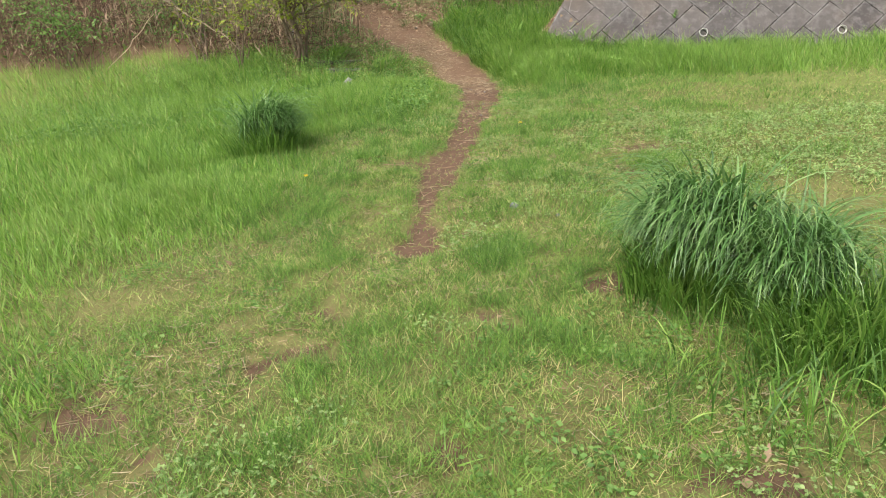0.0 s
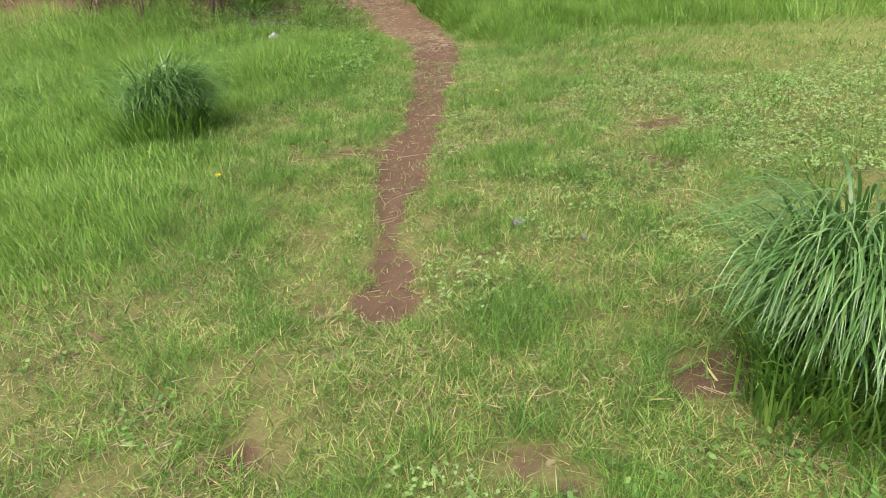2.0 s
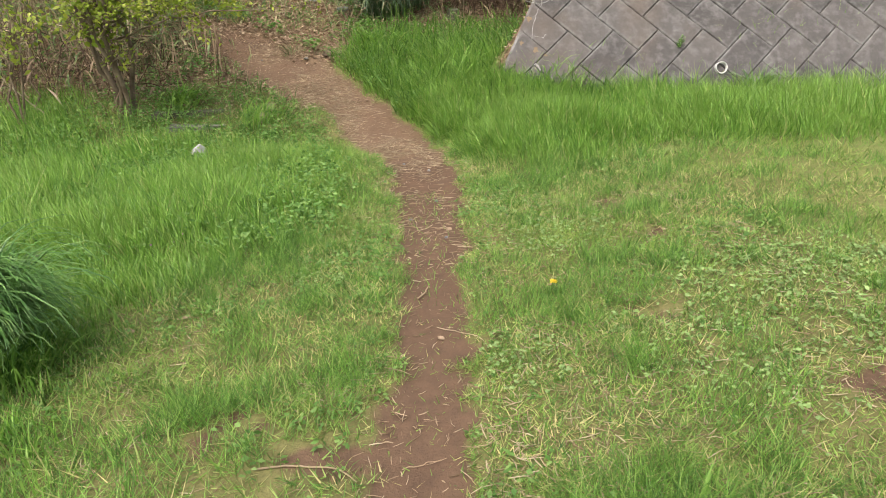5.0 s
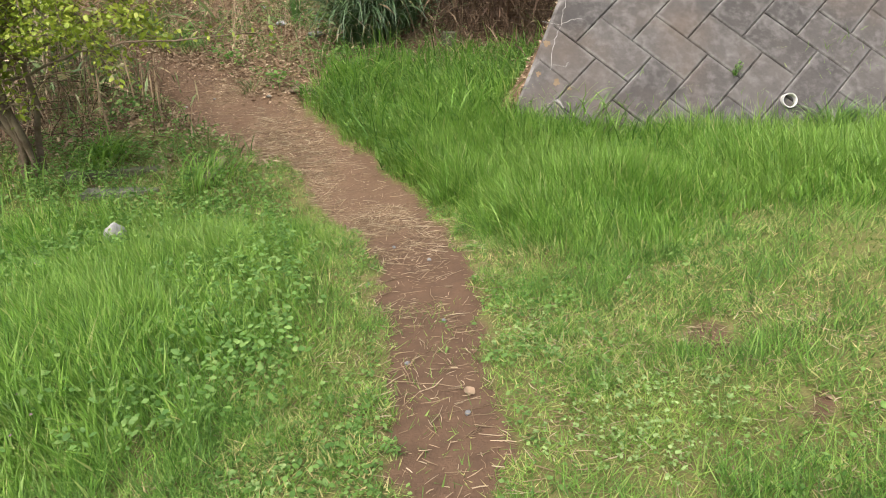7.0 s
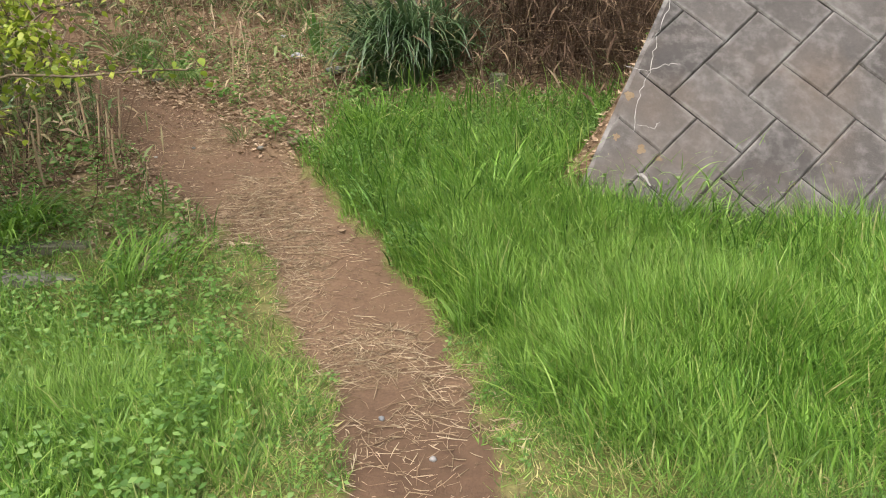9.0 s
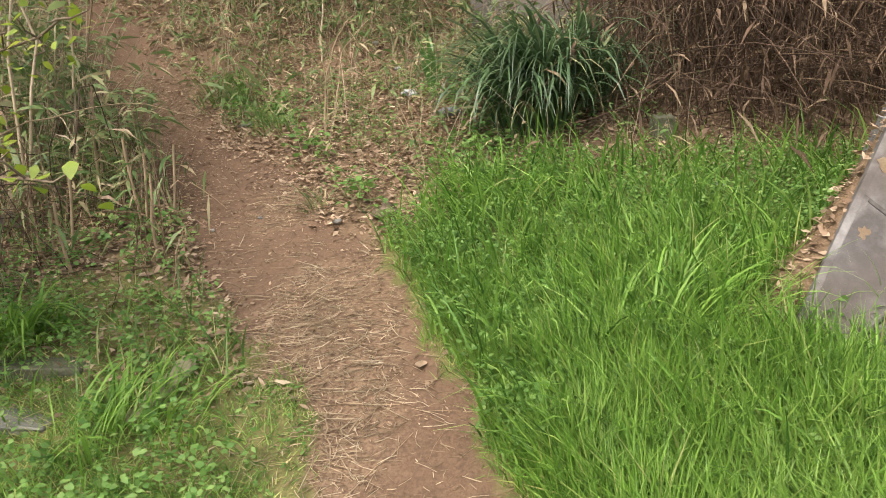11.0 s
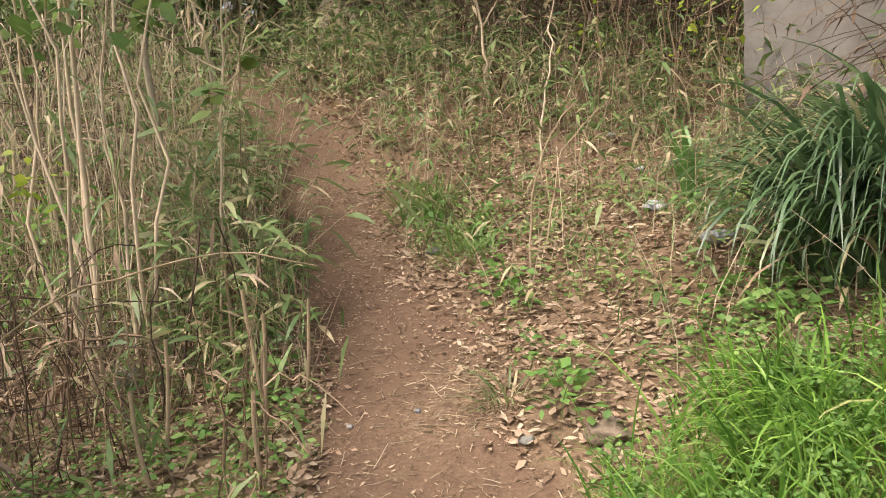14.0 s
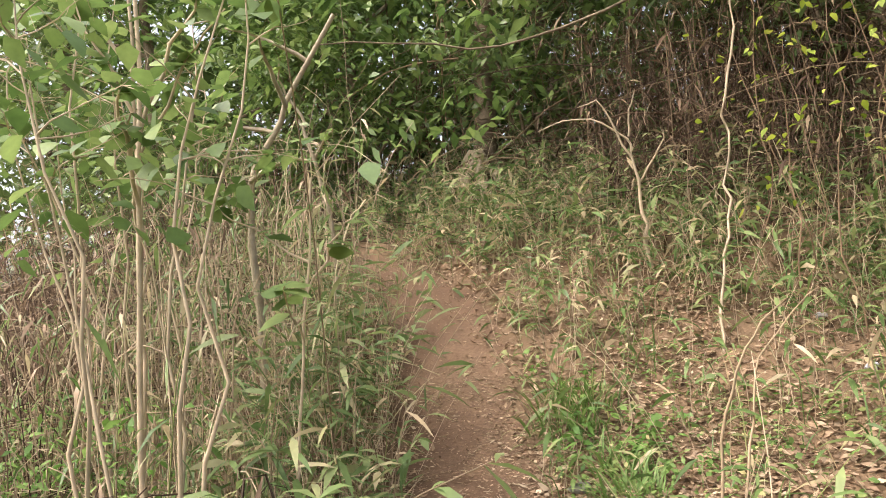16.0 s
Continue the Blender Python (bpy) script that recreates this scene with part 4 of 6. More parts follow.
clump("grass_tuft", (0.35, 10.55), 320, 0.30, 0.22, 0.44, 0.009, "lush drooping light green grass tuft at the bank foot", M_TALL, 83, -2.4, 0.6, 7, 60, (1.0, 2.4), 0.6)
clump("grass_tuft", (0.95, 9.75), 420, 0.36, 0.2, 0.40, 0.008, "tall bright green grass tuft near the wall end", M_TALL, 84, 0.3, 0.6, 7, 60, (0.6, 2.0), 0.4)
clump("grass_tuft", (1.75, 9.35), 380, 0.34, 0.2, 0.38, 0.008, "bright green grass tuft against the wall foot", M_TALL, 85, -1.2, 0.6, 7, 60, (0.6, 2.0), 0.4)
clump("grass_tuft", (-0.75, 9.25), 300, 0.3, 0.14, 0.3, 0.007, "green grass tuft beside the path bend", M_TALL, 86, 0.5, 0.7, 6, 40, (0.8, 2.0), 0.4)
clump("grass_tuft", (-1.45, 9.75), 170, 0.22, 0.2, 0.42, 0.012, "strap-leaved green tuft under the bush", M_TALL, 87, -1.0, 0.7, 7, 40, (1.0, 2.4), 0.4)
clump("grass_tuft", (3.45, 9.25), 200, 0.13, 0.2, 0.36, 0.011, "broad green grass tuft under the drain pipe", M_CLUMP, 79)
clump("iris_sprout", (-0.20, 12.33), 26, 0.05, 0.32, 0.48, 0.026, "upright sword-leaved green sprout on the bank", M_CLUMP, 80, None, 0.1, 6, 22 - 2, (0.2, 0.9))


# ---- bank and thickets ----
def left_of_trail(x, y):
    return trail_x(y) - x


def hang_leaves(P, per, size, wide, r, droop=0.5, lo=0.35, flat=0.2, K=4):
    """Leaves along stems P (N, K, 3), from the height share lo up."""
    N, S = P.shape[:2]
    t = r.uniform(lo, 1, (N, per)) * (S - 1)
    i = np.minimum(t.astype(int), S - 2)
    f = (t - i)[..., None]
    n = np.arange(N)[:, None]
    b = (P[n, i] * (1 - f) + P[n, i + 1] * f).reshape(-1, 3)
    k = len(b)
    az = r.uniform(0, 2 * np.pi, k)
    d = np.stack([np.cos(az), np.sin(az), r.normal(flat, 0.35, k)], 1)
    L = r.uniform(*size, k)
    return leaves(b, d, L, L * r.uniform(*wide, k), droop, K, (0.15, 1.0, 0.75, 0.03), r) if K == 4 else leaves(b, d, L, L * r.uniform(*wide, k), droop, 3, (0.2, 1.0, 0.05), r)


def stalks(n, box, keep, seed, lo, hi, rad, lean=0.18, K=6, curve=0.3):
    r = np.random.default_rng(seed)
    b = scatter(n, *box, keep, r)
    k = len(b)
    b[:, 2] -= 0.02
    H = r.uniform(lo, hi, k) if not callable(lo) else lo(b, r)
    az, th = r.uniform(0, 2 * np.pi, k), np.abs(r.normal(0, lean, k))
    s = np.linspace(0, 1, K)
    out = np.tan(th)[:, None] * s[None] + curve * r.uniform(0, 1, k)[:, None] * s[None] ** 3
    P = np.stack([b[:, :1] + H[:, None] * out * np.cos(az)[:, None], b[:, 1:2] + H[:, None] * out * np.sin(az)[:, None], b[:, 2:3] + H[:, None] * s[None]], -1)
    P[:, 1:] += r.normal(0, 0.006, P[:, 1:].shape) * np.array([1, 1, 0.3])
    R = r.uniform(0.5, 1.2, k)[:, None] * rad * np.linspace(1, 0.45, K)[None]
    return P, R, r


def cane_zone(x, y):
    """The bamboo-grass stand along the uphill side of the path."""
    s = left_of_trail(x, y)
    return sstep(0.36, 0.5, s) * sstep(3.6, 2.0, s) * sstep(10.05, 10.5, y + 0.25 * s) * sstep(13.6, 12.9, y) * (0.12 + 0.88 * sstep(10.7, 11.5, y)) * (0.45 + 0.55 * sstep(0.3, 0.55, vnoise(x, y, 0.4, 24)))


P, R, r = stalks(480, (-6.5, -0.9, 10.0, 13.6), cane_zone, 101, lambda b, r: r.uniform(0.45, 0.9, len(b)) * (0.7 + 0.8 * sstep(10.6, 11.8, b[:, 1])), 1.5, 0.0048)
tagged(add("cane_stand", tubes(P, R, 4), M_CANE), "dry tan canes of a bamboo grass stand", "canes", kind="stuff")
tagged(add("bamboo_grass", hang_leaves(P, 7, (0.05, 0.13), (0.11, 0.18), r, 0.5, 0.3), M_BAMBOO), "muted green and tan bamboo grass leaves on canes", "bamboo grass", kind="stuff")
P, R, r = stalks(1500, (-6.5, -0.9, 10.0, 13.6), cane_zone, 102, 0.2, 0.6, 0.0032, 0.35)
tagged(add("cane_stubs", tubes(P, R, 4), M_CANE), "short dry cane stubs and twigs by the path", "canes", kind="stuff")
tagged(add("bamboo_grass", hang_leaves(P, 5, (0.06, 0.15), (0.10, 0.18), r, 0.4, 0.3), M_BAMBOO), "low green bamboo grass leaves by the path", "bamboo grass", kind="stuff")
P, R, r = stalks(330, (-6.5, -1.5, 10.4, 13.4), lambda x, y: cane_zone(x, y) * sstep(0.5, 0.9, left_of_trail(x, y)) * sstep(10.6, 11.3, y), 103, 0.9, 2.2, 0.0042, 0.26, 8, 0.5)
tagged(add("cane_stand", tubes(P, R, 4), M_CANE), "tall pale dry canes standing close together", "canes", kind="stuff")
tagged(add("bamboo_grass", hang_leaves(P, 9, (0.05, 0.12), (0.12, 0.3), r, 0.5, 0.3), M_SASA), "green leaves on the tall canes", "bamboo grass", kind="stuff")

P, R, r = stalks(760, (-3.6, -1.0, 10.45, 12.6), lambda x, y: sstep(0.33, 0.42, left_of_trail(x, y)) * sstep(1.5, 0.9, left_of_trail(x, y)) * sstep(10.4, 10.9, y), 108, lambda b, r: r.uniform(0.3, 0.7, len(b)) * (0.8 + 0.7 * sstep(10.8, 11.4, b[:, 1])), 0.75, 0.003, 0.28, 5)
tagged(add("bamboo_grass_stems", tubes(P, R, 4), M_CANE), "thin stems of leafy bamboo grass", "bamboo grass", kind="stuff")
tagged(add("bamboo_grass", hang_leaves(P, 4, (0.06, 0.15), (0.11, 0.17), r, 0.45, 0.4), M_BAMBOO), "green and tan bamboo grass leaves beside the path", "bamboo grass", kind="stuff")
tagged(add("bamboo_grass", hang_leaves(P[::2], 6, (0.09, 0.19), (0.13, 0.20), r, 0.35, 0.55), M_SASA), "fresh green lance-shaped bamboo grass leaves", "bamboo grass", kind="stuff")

# fans of lance leaves at the tips of young bamboo grass
r = np.random.default_rng(109)
b = scatter(150, -3.2, -1.2, 10.7, 12.4, lambda x, y: sstep(0.34, 0.42, left_of_trail(x, y)) * sstep(1.3, 0.8, left_of_trail(x, y)), r)
k = len(b)
top = b + np.stack([r.normal(0, 0.04, k), r.normal(0, 0.04, k), r.uniform(0.22, 0.6, k)], 1)
tagged(add("bamboo_grass_stems", tubes(np.stack([b, (b + top) / 2 + r.normal(0, 0.01, (k, 3)), top], 1), np.full((k, 3), 0.0025), 4), M_SASA), "green stems of young bamboo grass", "bamboo grass", kind="stuff")
az = np.repeat(r.uniform(0, 2 * np.pi, k), 6) + np.tile(np.arange(6) * 0.62, k) + r.normal(0, 0.2, 6 * k)
L = r.uniform(0.10, 0.19, 6 * k)
tagged(add("bamboo_grass", leaves(np.repeat(top, 6, 0), np.stack([np.cos(az), np.sin(az), r.normal(0.35, 0.25, 6 * k)], 1), L, L * r.uniform(0.15, 0.21, 6 * k), 0.55, 4, (0.2, 1.0, 0.8, 0.03), r), M_SASA), "spreading fans of green bamboo grass leaves", "bamboo grass", kind="stuff")

# low growth on the bank beyond the path
def upper_bank(x, y):
    return sstep(-0.30, -0.5, left_of_trail(x, y)) * (0.22 * sstep(10.6, 11.2, y) + 0.78 * sstep(11.6, 12.6, y)) * (0.3 + 0.7 * sstep(0.35, 0.6, vnoise(x, y, 0.45, 25)))


def far_slope(x, y):
    return sstep(12.9, 13.7, y + 0.25 * np.clip(-x - 2, 0, 4)) * (trail_d(x, y) > 0.05)


P, R, r = stalks(3600, (-4.5, 1.2, 10.6, 13.9), upper_bank, 104, 0.12, 0.5, 0.0024, 0.3, 4)
tagged(add("bank_twigs", tubes(P, R, 3), M_CANE), "thin dry stems standing on the leafy bank", "stems", kind="stuff")
tagged(add("bank_leaves", hang_leaves(P, 5, (0.05, 0.13), (0.12, 0.22), r, 0.5, 0.2), M_BAMBOO), "sparse green and tan leaves of low bank growth", "undergrowth", kind="stuff")
P, R, r = stalks(4800, (-7, 2.5, 12.8, 16.5), far_slope, 105, 0.15, 0.7, 0.003, 0.3, 4)
tagged(add("slope_stems", tubes(P, R, 3), M_CANE), "dry stems of undergrowth on the slope", "stems", kind="stuff")
tagged(add("slope_undergrowth", hang_leaves(P, 9, (0.06, 0.16), (0.13, 0.26), r, 0.5, 0.1, 0.2, 3), M_BAMBOO), "dense green undergrowth climbing the slope", "undergrowth", kind="stuff")
long_grass(2600, (-5.0, 0.6, 11.5, 14.2), lambda x, y: np.maximum(upper_bank(x, y), 0.6 * far_slope(x, y)) * sstep(0.4, 0.65, vnoise(x, y, 0.35, 26)), 106, 0.1, 0.28, "green and tan grass on the upper bank", M_BAMBOO, 0.006)
long_grass(1500, (-2.5, 1.5, 10.2, 12.4), lambda x, y: litter_zone(x, y) * (trail_d(x, y) > 0.1) * (left_of_trail(x, y) < 0) * sstep(0.5, 0.7, vnoise(x, y, 0.3, 27)), 107, 0.06, 0.2, "thin grass in the fallen leaves", M_BAMBOO, 0.005)


def brush(name, n, box, keep, seed, top, label, leaf_n, material=None, rad=0.003, leaf_mat_=None, span=(0.5, 1.4), mound=True):
    """A tangle of dead stems: arcs that rise, bend over and hang."""
    r = np.random.default_rng(seed)
    b = scatter(n, *box, keep, r)
    k = len(b)
    K = 7
    s = np.linspace(0, 1, K)
    az, L = r.uniform(0, 2 * np.pi, k), r.uniform(*span, k)
    hgt = top(b[:, 0], b[:, 1]) * r.uniform(0.15, 1.0, k)
    rise = r.uniform(0, 1, k) < 0.55
    lift = np.where(rise, 0, r.uniform(0.1, 0.9, k) * hgt)
    shape = np.where(rise[:, None], np.sin(s * r.uniform(1.4, 2.6, (k, 1))), -0.4 * s ** 2 + 0.2 * s)
    P = np.stack([b[:, :1] + (L * np.cos(az))[:, None] * s * np.where(rise, 0.45, 1)[:, None], b[:, 1:2] + (L * np.sin(az))[:, None] * s * np.where(rise, 0.45, 1)[:, None],
                  b[:, 2:3] + lift[:, None] + hgt[:, None] * shape], -1)
    P[:, 1:] += np.cumsum(r.normal(0, 0.014, P[:, 1:].shape), 1)
    R = (rad * r.uniform(0.4, 1.5, k))[:, None] * np.linspace(1, 0.5, K)[None]
    tagged(add(name, tubes(P, R, 3), material or M_DARKCANE), label, "brushwood", kind="stuff")
    if leaf_n:
        tagged(add("dry_foliage", hang_leaves(P, leaf_n, (0.05, 0.15), (0.07, 0.18), r, 0.7, 0.2, -0.2, 3), leaf_mat_ or M_BROWN), "withered brown leaves in " + name.replace("_", " "), "dead leaves", kind="stuff")


def thicket_zone(x, y):
    return sstep(0.0, 0.35, y - (10.25 + 0.15 * np.sin(x * 1.3) - 0.25 * sstep(-4, -7, x))) * sstep(-1.55, -2.0, x + 0.35 * (y - 10.2)) * sstep(13.4, 12.4, y)


# stems in the darker copy, its colour holding the shade inside the thicket
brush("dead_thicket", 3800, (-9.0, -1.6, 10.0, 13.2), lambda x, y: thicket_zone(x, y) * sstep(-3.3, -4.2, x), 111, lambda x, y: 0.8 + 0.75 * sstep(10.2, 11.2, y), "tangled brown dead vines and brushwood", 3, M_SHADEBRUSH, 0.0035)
brush("dead_thicket", 1500, (-20, -8.5, 10.5, 14), lambda x, y: 0.8 + 0 * x, 113, lambda x, y: 1.6 + 0 * x, "brown brushwood along the field edge", 4, None, 0.007, None, (1, 2.2))


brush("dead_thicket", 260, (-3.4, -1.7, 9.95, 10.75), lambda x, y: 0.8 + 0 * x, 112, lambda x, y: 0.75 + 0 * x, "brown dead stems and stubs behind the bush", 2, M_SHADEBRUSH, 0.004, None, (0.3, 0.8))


brush("dry_tangle", 900, (-4.8, -2.2, 10.7, 12.8), lambda x, y: 0.9 * sstep(0.7, 1.1, left_of_trail(x, y)), 117, lambda x, y: 1.5 + 0 * x, "pale dry tangle of stems among the canes", 5, M_CANE, 0.003, M_BAMBOO, (0.4, 1.1))


def overhang_zone(x, y):
    edge = 1.10 + 0.98 * (y - 9.67)
    return sstep(11.25, 11.55, y) * sstep(0.75, 1.1, x) * sstep(0.35, -0.1, x - edge)


# the dark hollow under this brush is partly painted, by shade-coloured stems and leaves
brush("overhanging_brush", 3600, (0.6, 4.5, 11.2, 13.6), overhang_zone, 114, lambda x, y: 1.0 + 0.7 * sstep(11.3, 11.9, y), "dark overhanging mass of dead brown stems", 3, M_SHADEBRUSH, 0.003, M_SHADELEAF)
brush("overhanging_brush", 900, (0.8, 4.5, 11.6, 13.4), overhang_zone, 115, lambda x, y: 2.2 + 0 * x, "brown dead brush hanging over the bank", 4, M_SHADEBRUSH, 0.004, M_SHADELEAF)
brush("brush_above_wall", 1800, (2.4, 12, 11.0, 14), lambda x, y: sstep(-0.1, 0.3, y - 11.2) * sstep(0.0, 0.4, x - 2.6) * 0.8, 116, lambda x, y: 1.3 + 0 * x, "dry brush on the bank above the wall", 4, None, 0.005, M_BAMBOO)


# ---- trees and shrubs ----
def crown_leaves(tips, per, spread, size, wide, r, droop=0.4):
    n = len(tips)
    b = np.repeat(tips, per, 0) + r.normal(0, 1, (n * per, 3)) * spread * np.array([1, 1, 0.7])
    k = len(b)
    az = r.uniform(0, 2 * np.pi, k)
    d = np.stack([np.cos(az), np.sin(az), r.normal(-0.1, 0.4, k)], 1)
    L = r.uniform(*size, k)
    return leaves(b, d, L, L * r.uniform(*wide, k), droop, 4, (0.15, 1.0, 0.75, 0.04), r) if size[0] < 0.06 else leaves(b, d, L, L * r.uniform(*wide, k), droop, 3, (0.2, 1.0, 0.05), r)


def tree(name, place, height, spread, trunk_r, label, category, seed, leaf_m, bark, size, wide=(0.4, 0.6), stems=1, limbs=9, per=60, clump_r=0.22, low=0.3, twigs=5, lean=(0, 0), group=""):
    """Tapered trunk or stems, limbs that fork into twigs, and leaves round the twig ends."""
    r = np.random.default_rng(seed)
    z0 = float(land(place[0], place[1]))
    root = thing(name, (0, 0, 0), label, category, group)
    tips = []
    for k in range(stems):
        a = r.uniform(0, 2 * np.pi)
        o = 0.0 if stems == 1 else 0.12
        p0 = np.array([place[0] + o * math.cos(a), place[1] + o * math.sin(a), z0 - 0.08])
        h = height * r.uniform(0.8, 1.0)
        p1 = p0 + np.array([lean[0] + (0 if stems == 1 else spread * 0.5 * math.cos(a)), lean[1] + (0 if stems == 1 else spread * 0.5 * math.sin(a)), h])
        T = bent(p0, p1, 10, 0, 0.03 * height ** 0.5, r)
        T[:2, :2] = T[:1, :2] + (T[:2, :2] - T[:1, :2]) * 0.5
        rad = trunk_r * np.linspace(1, 0.25, 10)
        rad[0] *= 1.5
        add("trunk" if stems == 1 else "stem", tubes(T[None], rad[None], 8), bark, root)
        for j in range(limbs):
            f = r.uniform(low, 1.0)
            i = min(int(f * 9), 8)
            q0 = T[i] + (T[i + 1] - T[i]) * (f * 9 - i)
            b = r.uniform(0, 2 * np.pi)
            ln = spread * r.uniform(0.5, 1.0) * (1.15 - 0.5 * f)
            q1 = q0 + np.array([ln * math.cos(b), ln * math.sin(b), ln * r.uniform(0.0, 0.7)])
            Lb = bent(q0, q1, 6, 0.05 * ln, 0.04 * ln, r)
            limb_shapes = [tubes(Lb[None], (trunk_r * 0.32 * np.linspace(1, 0.25, 6))[None], 5)]
            for m in range(twigs):
                g = r.uniform(0.35, 1.0)
                e0 = Lb[min(int(g * 5), 5)]
                e1 = e0 + r.normal(0, 1, 3) * ln * 0.28 + np.array([0, 0, 0.05 * ln])
                tw = bent(e0, e1, 4, 0, 0.02 * ln, r)
                limb_shapes.append(tubes(tw[None], (trunk_r * 0.12 * np.linspace(1, 0.4, 4))[None], 4))
                tips += [e1, (e0 + e1) / 2]
            add("limb", limb_shapes, bark, root)
    if per:
        add("crown", crown_leaves(np.array(tips), per, clump_r, size, wide, r), leaf_m, root)
    return root


bush = tree("bush", (-1.98, 9.80), 1.65, 0.34, 0.024, "bare-stemmed bush with fresh yellow-green spring leaves", "bush", 201, M_SPRING, M_BARK, (0.022, 0.05), (0.6, 0.85), 6, 8, 3, 0.06, 0.35, 6, (-0.1, -0.45))
# branches of the bush that reach out towards the path
for k, tip in enumerate(((-0.35, 8.50, 1.04), (-0.60, 9.02, 1.32), (-1.25, 9.2, 1.3), (-1.5, 9.0, 1.36), (-1.4, 9.45, 1.5), (-1.55, 9.0, 0.98), (-1.8, 9.1, 1.4), (-2.0, 8.9, 1.2), (-1.5, 9.4, 1.65), (-1.3, 9.3, 1.05), (-2.2, 9.2, 1.6), (-0.85, 8.95, 1.02), (-1.0, 9.05, 1.12), (-1.15, 8.95, 0.92), (-0.92, 9.0, 1.2), (-1.3, 8.9, 1.08))):
    r = np.random.default_rng(500 + k)
    L = bent((-1.85 + 0.03 * k - 0.2, 9.8, 0.75 + 0.05 * k), tip, 12, 0.12, 0.02, r)
    add("branch", stem(L, 0.010, 0.003, 5), M_BARK, bush)
    tips = [L[-1], L[-2], L[-3]]
    for m in range(8):
        e0 = L[(9 if k < 2 else 8 if k > 10 else 5) + m % (3 if k < 2 else 4 if k > 10 else 7)]
        e1 = e0 + r.normal(0, 0.035 if k < 2 else 0.07 if k > 10 else 0.14, 3) + np.array([0.04, -0.04, 0.02])
        add("twig", stem(bent(e0, e1, 4, 0, 0.008, r), 0.003, 0.0015, 4), M_BARK, bush)
        tips += [e1, (e0 + e1) / 2]
    tagged(add("leaf_spray", crown_leaves(np.array(tips), 2 if k < 2 else 17 if k > 10 else 30, 0.045, (0.014, 0.034), (0.65, 0.95), r), M_SPRING, bush), kind="stuff")
tree("bush", (-3.2, 9.85), 1.5, 0.5, 0.016, "thin bush with sparse yellow-green leaves in dead brush", "bush", 202, M_SPRING, M_BARK, (0.025, 0.055), (0.6, 0.85), 4, 6, 3, 0.07, 0.5, 5)
brush("dead_stems", 300, (-3.2, -0.9, 9.6, 11.0), lambda x, y: uphill_edge(x, y) * sstep(9.75, 10.1, y), 118, lambda x, y: 0.55 + 0 * x, "thin upright brown dead stems beside the path", 1, M_DARKCANE, 0.0028, M_BAMBOO, (0.15, 0.4))
tree("bush", (-2.75, 9.65), 1.2, 0.4, 0.012, "low bush with fresh yellow-green leaves over brown stems", "bush", 206, M_SPRING, M_BARK, (0.025, 0.055), (0.6, 0.85), 4, 5, 2, 0.08, 0.5, 4)
tree("bush", (-5.2, 10.3), 1.3, 0.8, 0.014, "small leafy green bush at the thicket edge", "bush", 203, M_WEED, M_BARK, (0.03, 0.06), (0.5, 0.7), 4, 6, 6, 0.09, 0.2, 5)
tree("shrub", (-2.15, 10.65), 2.6, 0.5, 0.0095, "leggy shrub of pale upright stems with heart-shaped leaves", "shrub", 204, M_BROADLEAF, M_CANE, (0.055, 0.10), (0.7, 0.9), 6, 6, 1, 0.08, 0.65, 3)
tree("shrub", (-3.3, 11.2), 2.6, 0.6, 0.0095, "pale-stemmed shrub with broad green leaves among canes", "shrub", 205, M_BROADLEAF, M_CANE, (0.055, 0.10), (0.7, 0.9), 6, 6, 1, 0.08, 0.6, 4)
for k, (x, y, h) in enumerate(((-6.0, 15.2, 6.0), (-3.6, 16.2, 6.5), (-8.3, 14.0, 6.0), (-1.2, 17.0, 6.5), (1.8, 16.5, 6.0), (-5.4, 18.5, 7.5), (5.0, 15.5, 6.0), (-11.5, 14.5, 7.0), (-9.0, 18, 8), (0.5, 20, 8), (9.5, 16, 7), (-16, 16, 8))):
    tree("tree", (x, y), h, 2.3, 0.11, "evergreen tree with dense dark leaves on the slope", "tree", 210 + k, M_FOREST, M_BARK, (0.09, 0.17), (0.35, 0.5), 1, 14, 26, 0.32, 0.15, 6, group="slope trees")
for k, (x, y) in enumerate(((-4.9, 14.2), (-3.0, 14.9), (-1.9, 15.2), (-0.5, 14.6), (1.4, 14.2), (-6.8, 13.6), (-0.9, 16.0), (3.2, 13.8))):
    tree("understory_shrub", (x, y), 1.9, 1.0, 0.02, "dark green leafy shrub under the slope trees", "shrub", 230 + k, M_FOREST, M_BARK, (0.07, 0.13), (0.35, 0.55), 4, 6, 9, 0.18, 0.2, 4, group="slope shrubs")


def far_woods(name, n, box, lo, hi, size, seed, label, material, keep=None):
    """Leaf masses of the wood, in billows with gaps."""
    r = np.random.default_rng(seed)
    x, y, h = r.uniform(box[0], box[1], n), r.uniform(box[2], box[3], n), r.uniform(0, 1, n)
    z = land(x, y, False) + lo + (hi - lo) * h
    g = vnoise(x + 3.1 * z, y - 2.3 * z, 0.9, 29) * 0.6 + vnoise(x * 1.7 - z, z * 1.3 + y, 0.35, 30) * 0.4
    k = g > 0.45
    if keep is not None:
        k &= keep(x, y, z)
    b = np.stack([x, y, z], 1)[k]
    m = len(b)
    az = r.uniform(0, 2 * np.pi, m)
    d = np.stack([np.cos(az), np.sin(az), r.normal(-0.1, 0.4, m)], 1)
    L = r.uniform(*size, m)
    return tagged(add(name, leaves(b, d, L, L * r.uniform(0.35, 0.6, m), 0.4, 3, (0.2, 1.0, 0.05), r), material), label, "woods", kind="stuff")


